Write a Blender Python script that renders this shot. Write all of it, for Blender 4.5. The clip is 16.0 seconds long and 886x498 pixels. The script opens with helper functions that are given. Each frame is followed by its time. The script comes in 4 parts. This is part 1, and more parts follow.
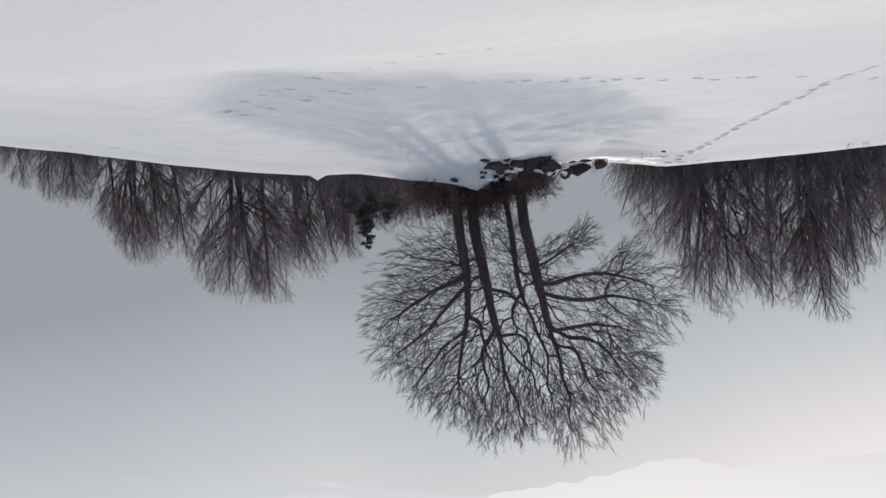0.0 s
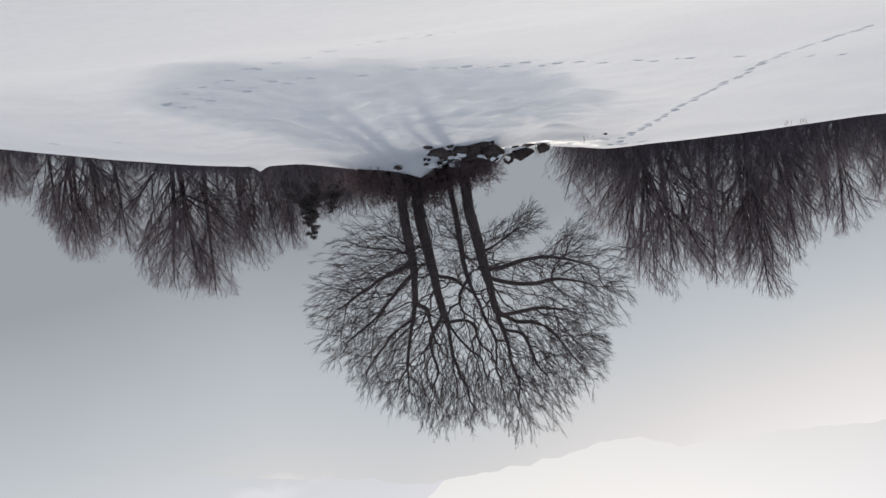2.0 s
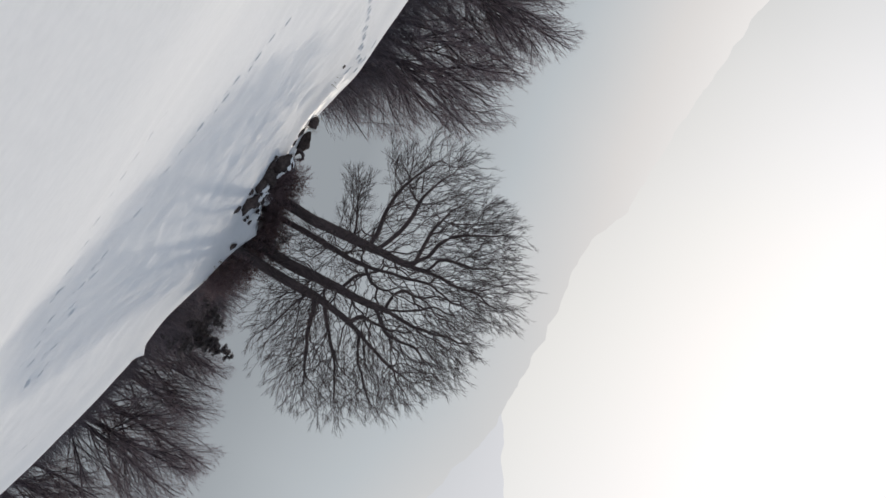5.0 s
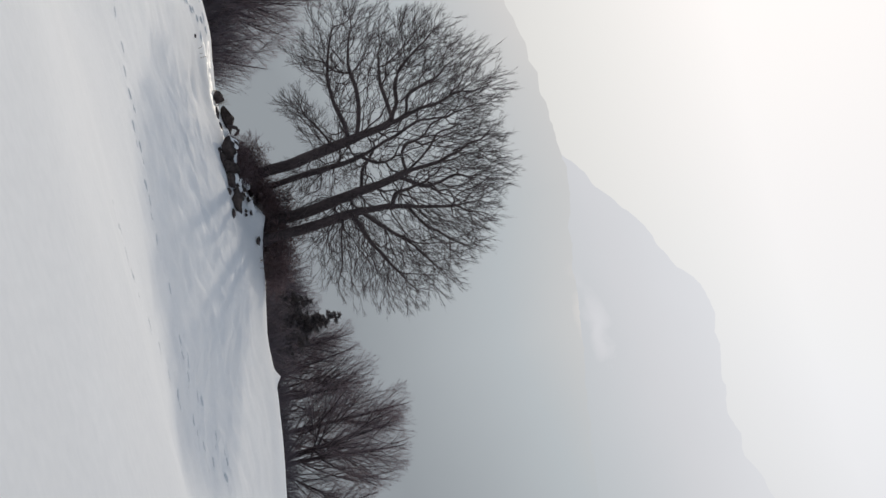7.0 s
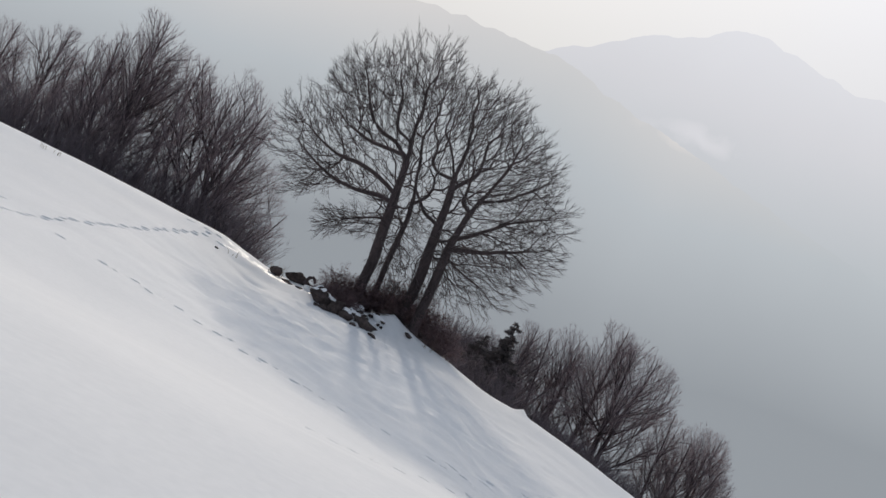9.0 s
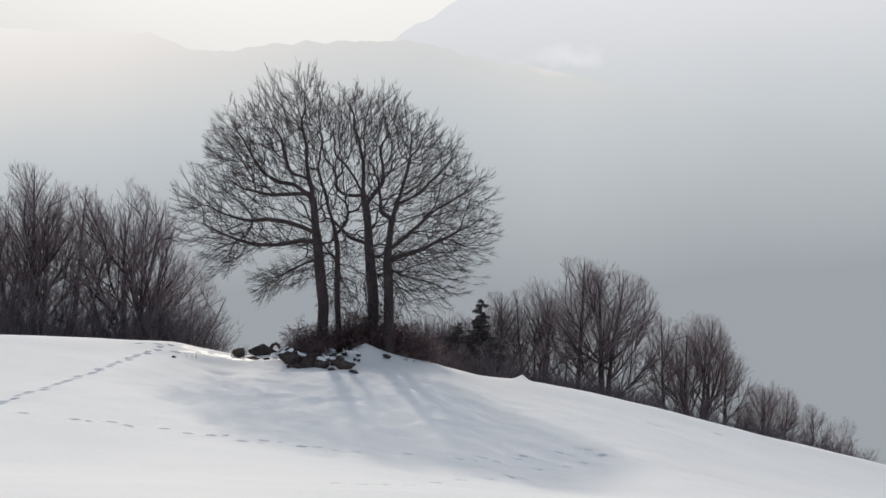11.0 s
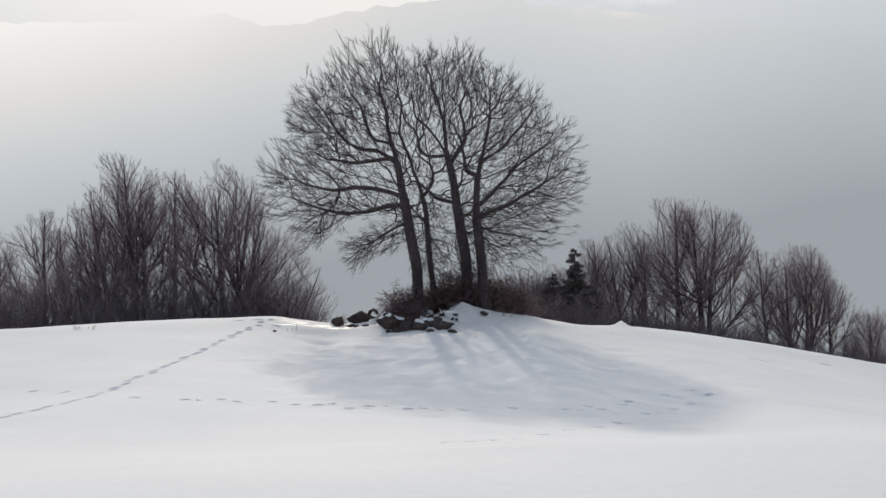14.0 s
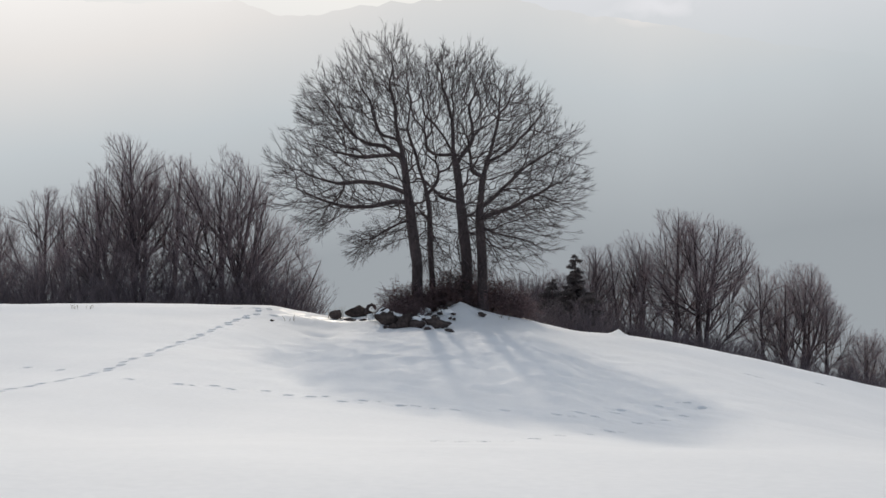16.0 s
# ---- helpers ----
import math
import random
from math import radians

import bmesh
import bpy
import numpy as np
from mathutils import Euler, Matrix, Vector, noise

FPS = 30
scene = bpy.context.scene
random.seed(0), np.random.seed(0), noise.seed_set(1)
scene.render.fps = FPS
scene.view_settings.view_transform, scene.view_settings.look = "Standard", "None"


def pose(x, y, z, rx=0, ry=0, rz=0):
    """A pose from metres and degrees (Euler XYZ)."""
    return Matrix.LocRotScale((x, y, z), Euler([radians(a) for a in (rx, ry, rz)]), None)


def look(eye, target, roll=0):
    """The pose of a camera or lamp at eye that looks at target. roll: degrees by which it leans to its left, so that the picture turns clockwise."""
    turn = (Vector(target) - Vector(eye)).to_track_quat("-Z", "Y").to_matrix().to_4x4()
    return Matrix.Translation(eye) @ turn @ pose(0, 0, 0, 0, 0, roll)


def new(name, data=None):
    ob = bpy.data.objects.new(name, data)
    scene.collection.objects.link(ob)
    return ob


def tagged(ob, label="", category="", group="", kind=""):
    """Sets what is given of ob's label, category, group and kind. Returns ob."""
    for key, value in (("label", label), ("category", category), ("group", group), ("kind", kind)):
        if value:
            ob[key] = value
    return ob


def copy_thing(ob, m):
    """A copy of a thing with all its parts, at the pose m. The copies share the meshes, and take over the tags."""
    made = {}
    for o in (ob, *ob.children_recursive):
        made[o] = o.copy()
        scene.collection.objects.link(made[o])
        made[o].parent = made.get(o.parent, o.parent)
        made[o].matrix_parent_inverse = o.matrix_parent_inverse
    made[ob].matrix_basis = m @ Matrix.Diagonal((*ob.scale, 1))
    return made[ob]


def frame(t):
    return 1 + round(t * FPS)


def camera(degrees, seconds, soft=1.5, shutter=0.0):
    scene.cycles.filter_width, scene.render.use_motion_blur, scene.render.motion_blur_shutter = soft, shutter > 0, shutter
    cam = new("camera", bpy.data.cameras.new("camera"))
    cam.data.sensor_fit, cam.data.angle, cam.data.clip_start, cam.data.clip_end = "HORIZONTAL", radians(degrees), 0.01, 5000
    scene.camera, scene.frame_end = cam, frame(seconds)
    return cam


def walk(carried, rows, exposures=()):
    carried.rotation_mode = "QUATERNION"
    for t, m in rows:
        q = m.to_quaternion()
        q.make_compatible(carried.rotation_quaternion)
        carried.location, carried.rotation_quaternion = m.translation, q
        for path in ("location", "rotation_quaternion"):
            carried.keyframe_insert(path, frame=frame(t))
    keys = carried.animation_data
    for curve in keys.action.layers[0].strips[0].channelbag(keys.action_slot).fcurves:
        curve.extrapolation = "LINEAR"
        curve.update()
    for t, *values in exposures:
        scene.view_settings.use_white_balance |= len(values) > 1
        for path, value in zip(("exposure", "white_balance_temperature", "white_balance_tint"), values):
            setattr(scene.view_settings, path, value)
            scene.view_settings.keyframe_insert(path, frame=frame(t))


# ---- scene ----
import collections

from mathutils import Quaternion

EYE = 1.6
cam = camera(37.65, 16.0, soft=1.5)
walk(cam, [
    (0.0, pose(0, 0, EYE, -89.663, -5.893, 177.917)),
    (0.5, pose(0, 0, EYE, -90.108, -3.784, 178.620)),
    (1.0, pose(0, 0, EYE, -89.817, -3.212, 179.206)),
    (1.5, pose(0, 0, EYE, -90.099, -4.189, 179.596)),
    (2.0, pose(0, 0, EYE, -90.506, -7.514, -179.672)),
    (2.2, pose(0, 0, EYE, -90.645, -10.537, -178.495)),
    (2.4, pose(0, 0, EYE, -90.633, -12.531, -177.884)),
    (2.5, pose(0, 0, EYE, -89.920, -15.130, -177.878)),
    (2.7, pose(0, 0, EYE, -89.057, -17.643, -177.907)),
    (3.0, pose(0, 0, EYE, -90.522, -20.597, -176.848)),
    (3.2, pose(0, 0, EYE, -93.293, -23.202, -175.281)),
    (3.3, pose(0, 0, EYE, -93.715, -25.013, -174.882)),
    (3.5, pose(0, 0, EYE, -92.688, -28.699, -175.306)),
    (3.7, pose(0, 0, EYE, -93.565, -30.403, -174.811)),
    (5.8, pose(0, 0, EYE, -107.247, -73.393, -161.765)),
    (6.0, pose(0, 0, EYE, -111.477, -76.892, -158.861)),
    (6.2, pose(0, 0, EYE, -114.665, -83.401, -157.634)),
    (6.5, pose(0, 0, EYE, 149.923, -86.390, -61.804)),
    (6.7, pose(0, 0, EYE, 128.938, -82.252, -39.956)),
    (7.0, pose(0, 0, EYE, 106.519, -74.287, -19.623)),
    (7.2, pose(0, 0, EYE, 103.459, -68.837, -15.890)),
    (7.5, pose(0, 0, EYE, 99.963, -59.658, -12.908)),
    (7.7, pose(0, 0, EYE, 96.285, -56.467, -8.953)),
    (8.0, pose(0, 0, EYE, 93.925, -48.746, -5.323)),
    (8.2, pose(0, 0, EYE, 92.981, -43.468, -3.836)),
    (8.5, pose(0, 0, EYE, 91.401, -36.794, -1.579)),
    (8.7, pose(0, 0, EYE, 90.485, -32.467, -0.770)),
    (9.0, pose(0, 0, EYE, 90.901, -26.594, -1.313)),
    (9.2, pose(0, 0, EYE, 91.693, -22.895, -1.794)),
    (11.3, pose(0, 0, EYE, 90.989, 2.055, -1.745)),
    (11.5, pose(0, 0, EYE, 90.419, 4.962, -0.290)),
    (11.7, pose(0, 0, EYE, 90.228, 7.485, 0.058)),
    (12.0, pose(0, 0, EYE, 86.618, 12.144, 0.338)),
    (12.2, pose(0, 0, EYE, 86.602, 14.102, 0.526)),
    (12.5, pose(0, 0, EYE, 88.754, 10.952, -0.090)),
    (12.7, pose(0, 0, EYE, 90.216, 6.138, -1.120)),
    (13.0, pose(0, 0, EYE, 90.561, -1.101, -1.371)),
    (13.2, pose(0, 0, EYE, 90.292, -4.843, -1.385)),
    (13.5, pose(0, 0, EYE, 89.397, -2.080, -0.698)),
    (13.7, pose(0, 0, EYE, 89.339, 0.471, -0.267)),
    (14.0, pose(0, 0, EYE, 89.629, 2.999, 0.398)),
    (14.2, pose(0, 0, EYE, 89.770, 0.492, 0.264)),
    (14.5, pose(0, 0, EYE, 90.000, -0.000, 0.000)),
    (15.0, pose(0, 0, EYE, 90.127, 0.277, 0.585)),
    (15.5, pose(0, 0, EYE, 89.796, 0.201, 0.652)),
    (16.0, pose(0, 0, EYE, 89.579, -0.133, 0.484)),
], [(0.0, 0.0, 6560, 17.0), (3.5, 0.02, 6570, 16.5), (6.5, -0.13, 6570, 15.0), (9.0, -0.08, 6560, 16.5), (11.5, 0.08, 6620, 15.0), (16.0, 0.08, 6620, 15.0)])

# ---- light ----
SUN_EL, SUN_AZ = radians(24.2), radians(-7.3)  # the sun stands behind the trees, veiled
SUN_DIR = Vector((math.sin(SUN_AZ) * math.cos(SUN_EL), math.cos(SUN_AZ) * math.cos(SUN_EL), math.sin(SUN_EL)))
sun_data = bpy.data.lights.new("sun", "SUN")
sun_data.energy, sun_data.angle, sun_data.color = 1.54, radians(1.3), (1.0, 0.933, 0.775)
sun = new("sun", sun_data)
sun.matrix_world = look(SUN_DIR * 100, (0, 0, 0))

world = bpy.data.worlds.new("sky")
scene.world = world
world.use_nodes = True
wn, wl = world.node_tree.nodes, world.node_tree.links
wn.clear()
sky = wn.new("ShaderNodeTexSky")
sky.sky_type, sky.sun_disc = "NISHITA", False
sky.sun_elevation, sky.sun_rotation = SUN_EL, SUN_AZ
sky.air_density, sky.dust_density, sky.ozone_density = 1.0, 6.0, 1.0
sky_dim = wn.new("ShaderNodeVectorMath")
sky_dim.operation = "SCALE"
sky_dim.inputs["Scale"].default_value = 0.03
wl.new(sky.outputs[0], sky_dim.inputs[0])
where = wn.new("ShaderNodeTexCoord")
toward = wn.new("ShaderNodeVectorMath")
toward.operation = "DOT_PRODUCT"
toward.inputs[1].default_value = (-0.031, 0.8905, 0.454)  # the bright middle of the veil, round and above the sun
wl.new(where.outputs["Generated"], toward.inputs[0])
veil = wn.new("ShaderNodeValToRGB")  # thin high cloud, brightest round the sun
veil.color_ramp.interpolation = "B_SPLINE"
veil.color_ramp.elements[0].position, veil.color_ramp.elements[0].color = 0.0, (0.23, 0.303, 0.38, 1)
veil.color_ramp.elements[1].position, veil.color_ramp.elements[1].color = 1.0, (0.98, 1.02, 1.045, 1)
for place, tone in ((0.55, (0.275, 0.353, 0.445, 1)), (0.8, (0.41, 0.45, 0.505, 1)), (0.93, (0.75, 0.79, 0.81, 1)), (0.96, (0.90, 0.935, 0.95, 1)), (0.981, (0.97, 1.005, 1.015, 1))):
    e = veil.color_ramp.elements.new(place)
    e.color = tone
half = wn.new("ShaderNodeMapRange")
half.inputs["From Min"].default_value = -1.0
wl.new(toward.outputs["Value"], half.inputs["Value"])
cloud = wn.new("ShaderNodeTexNoise")  # uneven cloud
cloud.inputs["Scale"].default_value, cloud.inputs["Detail"].default_value = 5.0, 5
wl.new(where.outputs["Generated"], cloud.inputs["Vector"])
uneven = wn.new("ShaderNodeMath")
uneven.operation = "MULTIPLY_ADD"
uneven.inputs[1].default_value, uneven.inputs[2].default_value = 0.024, -0.012
wl.new(cloud.outputs[0], uneven.inputs[0])
stirred = wn.new("ShaderNodeMath")
wl.new(half.outputs[0], stirred.inputs[0])
wl.new(uneven.outputs[0], stirred.inputs[1])
wl.new(stirred.outputs[0], veil.inputs[0])
blend = wn.new("ShaderNodeMixRGB")
blend.inputs[0].default_value = 0.93
wl.new(sky_dim.outputs[0], blend.inputs[1])
wl.new(veil.outputs[0], blend.inputs[2])
height = wn.new("ShaderNodeSeparateXYZ")
wl.new(where.outputs["Generated"], height.inputs[0])
murk = wn.new("ShaderNodeMapRange")  # the air is duller towards the horizon
murk.inputs["From Min"].default_value, murk.inputs["From Max"].default_value = 0.15, 0.32
wl.new(height.outputs[2], murk.inputs["Value"])
dull = wn.new("ShaderNodeMixRGB")
dull.inputs[1].default_value, dull.inputs[2].default_value = (0.75, 0.768, 0.748, 1), (0.985, 1, 1, 1)
wl.new(murk.outputs[0], dull.inputs[0])
air = wn.new("ShaderNodeMixRGB")
air.blend_type = "MULTIPLY"
air.inputs[0].default_value = 1.0
wl.new(blend.outputs[0], air.inputs[1])
wl.new(dull.outputs[0], air.inputs[2])
background = wn.new("ShaderNodeBackground")
wl.new(air.outputs[0], background.inputs[0])
background.inputs[1].default_value = 1.0
out = wn.new("ShaderNodeOutputWorld")
wl.new(background.outputs[0], out.inputs[0])


# ---- materials ----
def surface(name, low, high, rough, grain, coarse, bump=0.0, bump_scale=None, bump_dist=0.02, stretch=None, gloss=0.3):
    """A material whose colour drifts between two tones at a fine and a coarse scale, with relief."""
    m = bpy.data.materials.new(name)
    m.use_nodes = True
    n, l = m.node_tree.nodes, m.node_tree.links
    b = n["Principled BSDF"]
    b.inputs["Roughness"].default_value = rough
    b.inputs["Specular IOR Level"].default_value = gloss
    tc = n.new("ShaderNodeTexCoord")
    src = tc.outputs["Object"]
    if stretch:
        mp = n.new("ShaderNodeMapping")
        mp.inputs["Scale"].default_value = stretch
        l.new(src, mp.inputs[0])
        src = mp.outputs[0]
    fine, wide = n.new("ShaderNodeTexNoise"), n.new("ShaderNodeTexNoise")
    fine.inputs["Scale"].default_value, wide.inputs["Scale"].default_value = grain, coarse
    fine.inputs["Detail"].default_value = 6
    l.new(src, fine.inputs["Vector"])
    l.new(src, wide.inputs["Vector"])
    add = n.new("ShaderNodeMath")
    add.operation = "ADD"
    l.new(fine.outputs[0], add.inputs[0])
    l.new(wide.outputs[0], add.inputs[1])
    mr = n.new("ShaderNodeMapRange")
    mr.inputs["From Min"].default_value, mr.inputs["From Max"].default_value = 0.7, 1.3
    l.new(add.outputs[0], mr.inputs["Value"])
    mix = n.new("ShaderNodeMixRGB")
    mix.inputs[1].default_value, mix.inputs[2].default_value = (*low, 1), (*high, 1)
    l.new(mr.outputs[0], mix.inputs[0])
    l.new(mix.outputs[0], b.inputs["Base Color"])
    if bump:
        relief = n.new("ShaderNodeTexNoise")
        relief.inputs["Scale"].default_value, relief.inputs["Detail"].default_value = bump_scale or grain, 5
        l.new(src, relief.inputs["Vector"])
        bp = n.new("ShaderNodeBump")
        bp.inputs["Strength"].default_value, bp.inputs["Distance"].default_value = bump, bump_dist
        l.new(relief.outputs[0], bp.inputs["Height"])
        l.new(bp.outputs[0], b.inputs["Normal"])
    return m


SNOW = surface("snow", (0.842, 0.847, 0.85), (0.903, 0.905, 0.904), 0.8, 9.0, 0.35, 0.15, 2.4, 0.06, gloss=0.12)
BARK = surface("bark", (0.047, 0.037, 0.038), (0.116, 0.09, 0.091), 0.9, 14.0, 2.0, 0.6, 18.0, 0.02, (1, 1, 0.35))
CRUST = surface("icy_crust", (0.86, 0.862, 0.86), (0.92, 0.92, 0.915), 0.55, 6.0, 0.8, 0.35, 5.0, 0.05, gloss=0.36)
TWIG = surface("twig_bark", (0.048, 0.038, 0.039), (0.098, 0.077, 0.078), 0.85, 5.0, 0.6)
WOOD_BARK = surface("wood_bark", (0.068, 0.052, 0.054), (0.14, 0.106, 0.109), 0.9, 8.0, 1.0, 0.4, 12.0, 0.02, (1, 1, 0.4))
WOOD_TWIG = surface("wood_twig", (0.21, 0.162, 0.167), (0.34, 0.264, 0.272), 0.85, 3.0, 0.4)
BRUSH = surface("brushwood_stem", (0.12, 0.097, 0.104), (0.215, 0.176, 0.187), 0.9, 8.0, 0.5)
BRAMBLE = surface("bramble_stem", (0.128, 0.088, 0.092), (0.24, 0.166, 0.172), 0.8, 6.0, 1.5)
DRY_LEAF = surface("dry_leaf", (0.10, 0.062, 0.058), (0.185, 0.118, 0.11), 0.8, 9.0, 2.0)
NEEDLE = surface("spruce_needles", (0.125, 0.107, 0.104), (0.215, 0.188, 0.184), 0.7, 12.0, 1.5)
ROCK = surface("limestone", (0.028, 0.02, 0.0185), (0.115, 0.087, 0.08), 0.9, 7.0, 1.3, 0.8, 9.0, 0.05)
GRASS = surface("dry_grass", (0.26, 0.21, 0.15), (0.42, 0.36, 0.27), 0.9, 6.0, 1.0)

# ---- the ground ----
def spline(table, v):
    """A smooth monotone-ish curve through a short table of (place, height), flat past its ends."""
    px, pz = np.array([p[0] for p in table], float), np.array([p[1] for p in table], float)
    slope = np.diff(pz) / np.diff(px)
    m = np.zeros(len(px))
    inner = slope[:-1] * slope[1:] > 0
    m[1:-1][inner] = 2 * slope[:-1][inner] * slope[1:][inner] / (slope[:-1][inner] + slope[1:][inner])
    m[0], m[-1] = slope[0], slope[-1]
    v = np.clip(np.asarray(v, float), px[0], px[-1])
    i = np.clip(np.searchsorted(px, v, side="right") - 1, 0, len(px) - 2)
    h = px[i + 1] - px[i]
    t = (v - px[i]) / h
    return ((2 * t**3 - 3 * t**2 + 1) * pz[i] + (t**3 - 2 * t**2 + t) * h * m[i]
            + (3 * t**2 - 2 * t**3) * pz[i + 1] + (t**3 - t**2) * h * m[i + 1])


# the meadow along the view: down from the path, a shallow hollow, a low crest, then the valley side
ALONG = ((-3000, 500), (-200, 38), (-30, 3.2), (0, 0.15), (8.5, -0.06), (12.3, -0.37), (13.6, -0.56), (17, -1.07), (21, -1.55), (25.5, -1.95), (29, -2.17), (33, -2.3), (37, -2.26), (41, -2.13),
         (45.5, -1.93), (49, -1.76), (52, -1.52), (55, -1.62), (60, -2.55), (68, -4.1), (76, -6.2), (90, -12), (160, -45), (400, -170), (1500, -600), (5000, -640))
# and across it: level to the one side, falling away to the other
ACROSS = ((-3000, -300), (-400, -30), (-60, -0.4), (-30, 0.37), (-17, 0.47), (-8, 0.41), (-6.4, 0.16), (-4.6, -0.1), (-3, -0.02), (0, 0), (2.6, -0.11), (3.8, -0.38), (5.4, -0.66), (6.8, -0.76),
          (11.7, -1.6), (17.7, -2.9), (22, -3.8), (40, -8), (400, -90), (3000, -300))


def smooth(a, b, v):
    t = np.clip((np.asarray(v, float) - a) / (b - a), 0, 1)
    return t * t * (3 - 2 * t)


def relief(x, y, layer):
    """Soft uneven waves, about -1 to 1, without a repeat that shows."""
    u, v = x + 0.9 * np.sin(0.73 * y + 1.9 * layer) + 0.4 * np.sin(1.9 * y - 0.8 * x), y + 0.9 * np.sin(0.81 * x + 2.3 * layer) + 0.4 * np.sin(2.1 * x + 0.7 * y)
    return (np.sin(2.2 * u + layer) * np.sin(2.0 * v + 2 * layer) + 0.5 * np.sin(3.7 * u - 1.3 * v) * np.sin(3.1 * v + 1.1 * u)) / 1.3


def ground_height(x, y):
    x, y = np.asarray(x, float), np.asarray(y, float)
    z = spline(ALONG, y) + spline(ACROSS, x) * (0.35 + 0.65 * smooth(12, 46, y))
    near = 1 - smooth(60, 120, np.hypot(x, y - 25))
    z = z + near * (0.030 * np.sin(0.55 * x + 0.31 * y + 1.0) * np.sin(0.21 * x - 0.43 * y) + 0.012 * np.sin(1.7 * x + 0.6 * y) * np.sin(1.1 * y - 0.4 * x))
    z = z + 0.5 * np.exp(-(((x + 5.2) / 4.0) ** 2 + ((y - 33) / 7.5) ** 2)) - 0.22 * np.exp(-(((x - 3.4) / 3.0) ** 2 + ((y - 25) / 5.0) ** 2))  # a low swell and a shallow dip
    worn = np.exp(-(((x - 1.0) / 8.0) ** 2 + ((y - 40) / 11.0) ** 2))  # crusted, dimpled snow where the beeches shade it
    z = z + worn * (0.075 * relief(x * 1.05, y * 0.7, 1) + 0.065 * relief(x * 2.3, y * 1.6, 2))
    z = z - 0.2 * np.exp(-(((x + 4.92) / 0.42) ** 2 + ((y - 47.6) / 0.45) ** 2))  # an old hollow
    bank = np.exp(-(((x - 0.3) / 0.85) ** 2 + ((y - 51.7) / 1.0) ** 2))  # snow bank under the trees
    z = z + bank * (0.46 + 0.09 * relief(x * 2.1, y * 1.4, 5) + 0.04 * relief(x * 4.3, y * 3.1, 6)) + 0.1 * np.exp(-(((x - 1.5) / 0.7) ** 2 + ((y - 51.9) / 0.8) ** 2))
    z = z + 0.25 * np.exp(-(((x + 0.3) / 2.6) ** 2 + ((y - 53.2) / 1.6) ** 2))  # the roots' mound
    z = z + 0.27 * np.exp(-np.hypot((x - 6.75) / 0.26, (y - 53.2) / 0.5) ** 1.3)  # a small drift on the crest
    bench = smooth(-7.2, -6.0, x) * (1 - smooth(-3.0, -2.2, x))  # trodden crust along the crest, tilted to the sun
    wavy = 0.35 * relief(x * 0.9, x * 0.1, 3)
    z = z + bench * (0.09 * np.exp(-((y - 50.3 - wavy) / 0.7) ** 2) - 0.08 * np.exp(-((y - 52.0 - wavy) / 0.8) ** 2) + 0.03 * relief(x * 2.6, y * 2.2, 4) * np.exp(-((y - 50.5) / 1.5) ** 2))
    return z


def mesh_of(name, verts, faces, material, smooth_faces=True):
    me = bpy.data.meshes.new(name)
    me.from_pydata(verts, [], faces)
    me.materials.append(material)
    if smooth_faces:
        me.polygons.foreach_set("use_smooth", [True] * len(me.polygons))
    me.update()
    return me


def part(name, verts, faces, material, parent, label="", smooth_faces=True):
    ob = new(name, mesh_of(name, verts, faces, material, smooth_faces))
    ob.parent = parent
    return tagged(ob, label)


def spread(a, b, step, reach, grow=1.22):
    """Even steps from a to b, then ever longer ones out to the reach on both sides."""
    mid = list(np.arange(a, b + step / 2, step))
    lo, hi, s = [], [], step
    v = a
    while v > -reach:
        s *= grow
        v -= s
        lo.append(v)
    v, s = b, step
    while v < reach:
        s *= grow
        v += s
        hi.append(v)
    return np.array(lo[::-1] + mid + hi)


# footprints: (x, y, heading, half length, half width, depth)
rng = random.Random(7)
prints = []


def trail(points, stride, straddle, size, depth):
    """Prints at even strides along a line, left and right of it by turns."""
    side, carry = 1, 0.0
    for (x0, y0), (x1, y1) in zip(points, points[1:]):
        length = math.hypot(x1 - x0, y1 - y0)
        way = math.atan2(y1 - y0, x1 - x0)
        d = carry
        while d < length:
            x, y = x0 + (x1 - x0) * d / length, y0 + (y1 - y0) * d / length
            s = side * straddle + rng.uniform(-0.06, 0.06)
            prints.append((x - math.sin(way) * s, y + math.cos(way) * s, way + rng.uniform(-0.2, 0.2),
                           size * rng.uniform(0.85, 1.15), size * 0.75 * rng.uniform(0.85, 1.15), depth * rng.uniform(0.8, 1.2)))
            side = -side
            d += stride * rng.uniform(0.75, 1.25)
        carry = d - length


def line_of(table, a, b):
    """A smooth line from y = a to y = b through a table of y and x."""
    v = np.linspace(a, b, 24)
    return [(float(x), float(y)) for y, x in zip(v, spline(table, v))]


# one walker's deep trail up to the crest
trail(line_of(((20, -10.85), (25, -10.45), (28.4, -9.95), (29.5, -9.65), (31.5, -9.05), (33.1, -8.85), (35.1, -8.76), (36.8, -8.65), (39.4, -8.58), (42.2, -8.36), (45.1, -8.22), (47.5, -8.1), (49.3, -7.83), (51.6, -7.46), (52, -7.3)), 20, 52),
      0.62, 0.07, 0.155, 0.25)
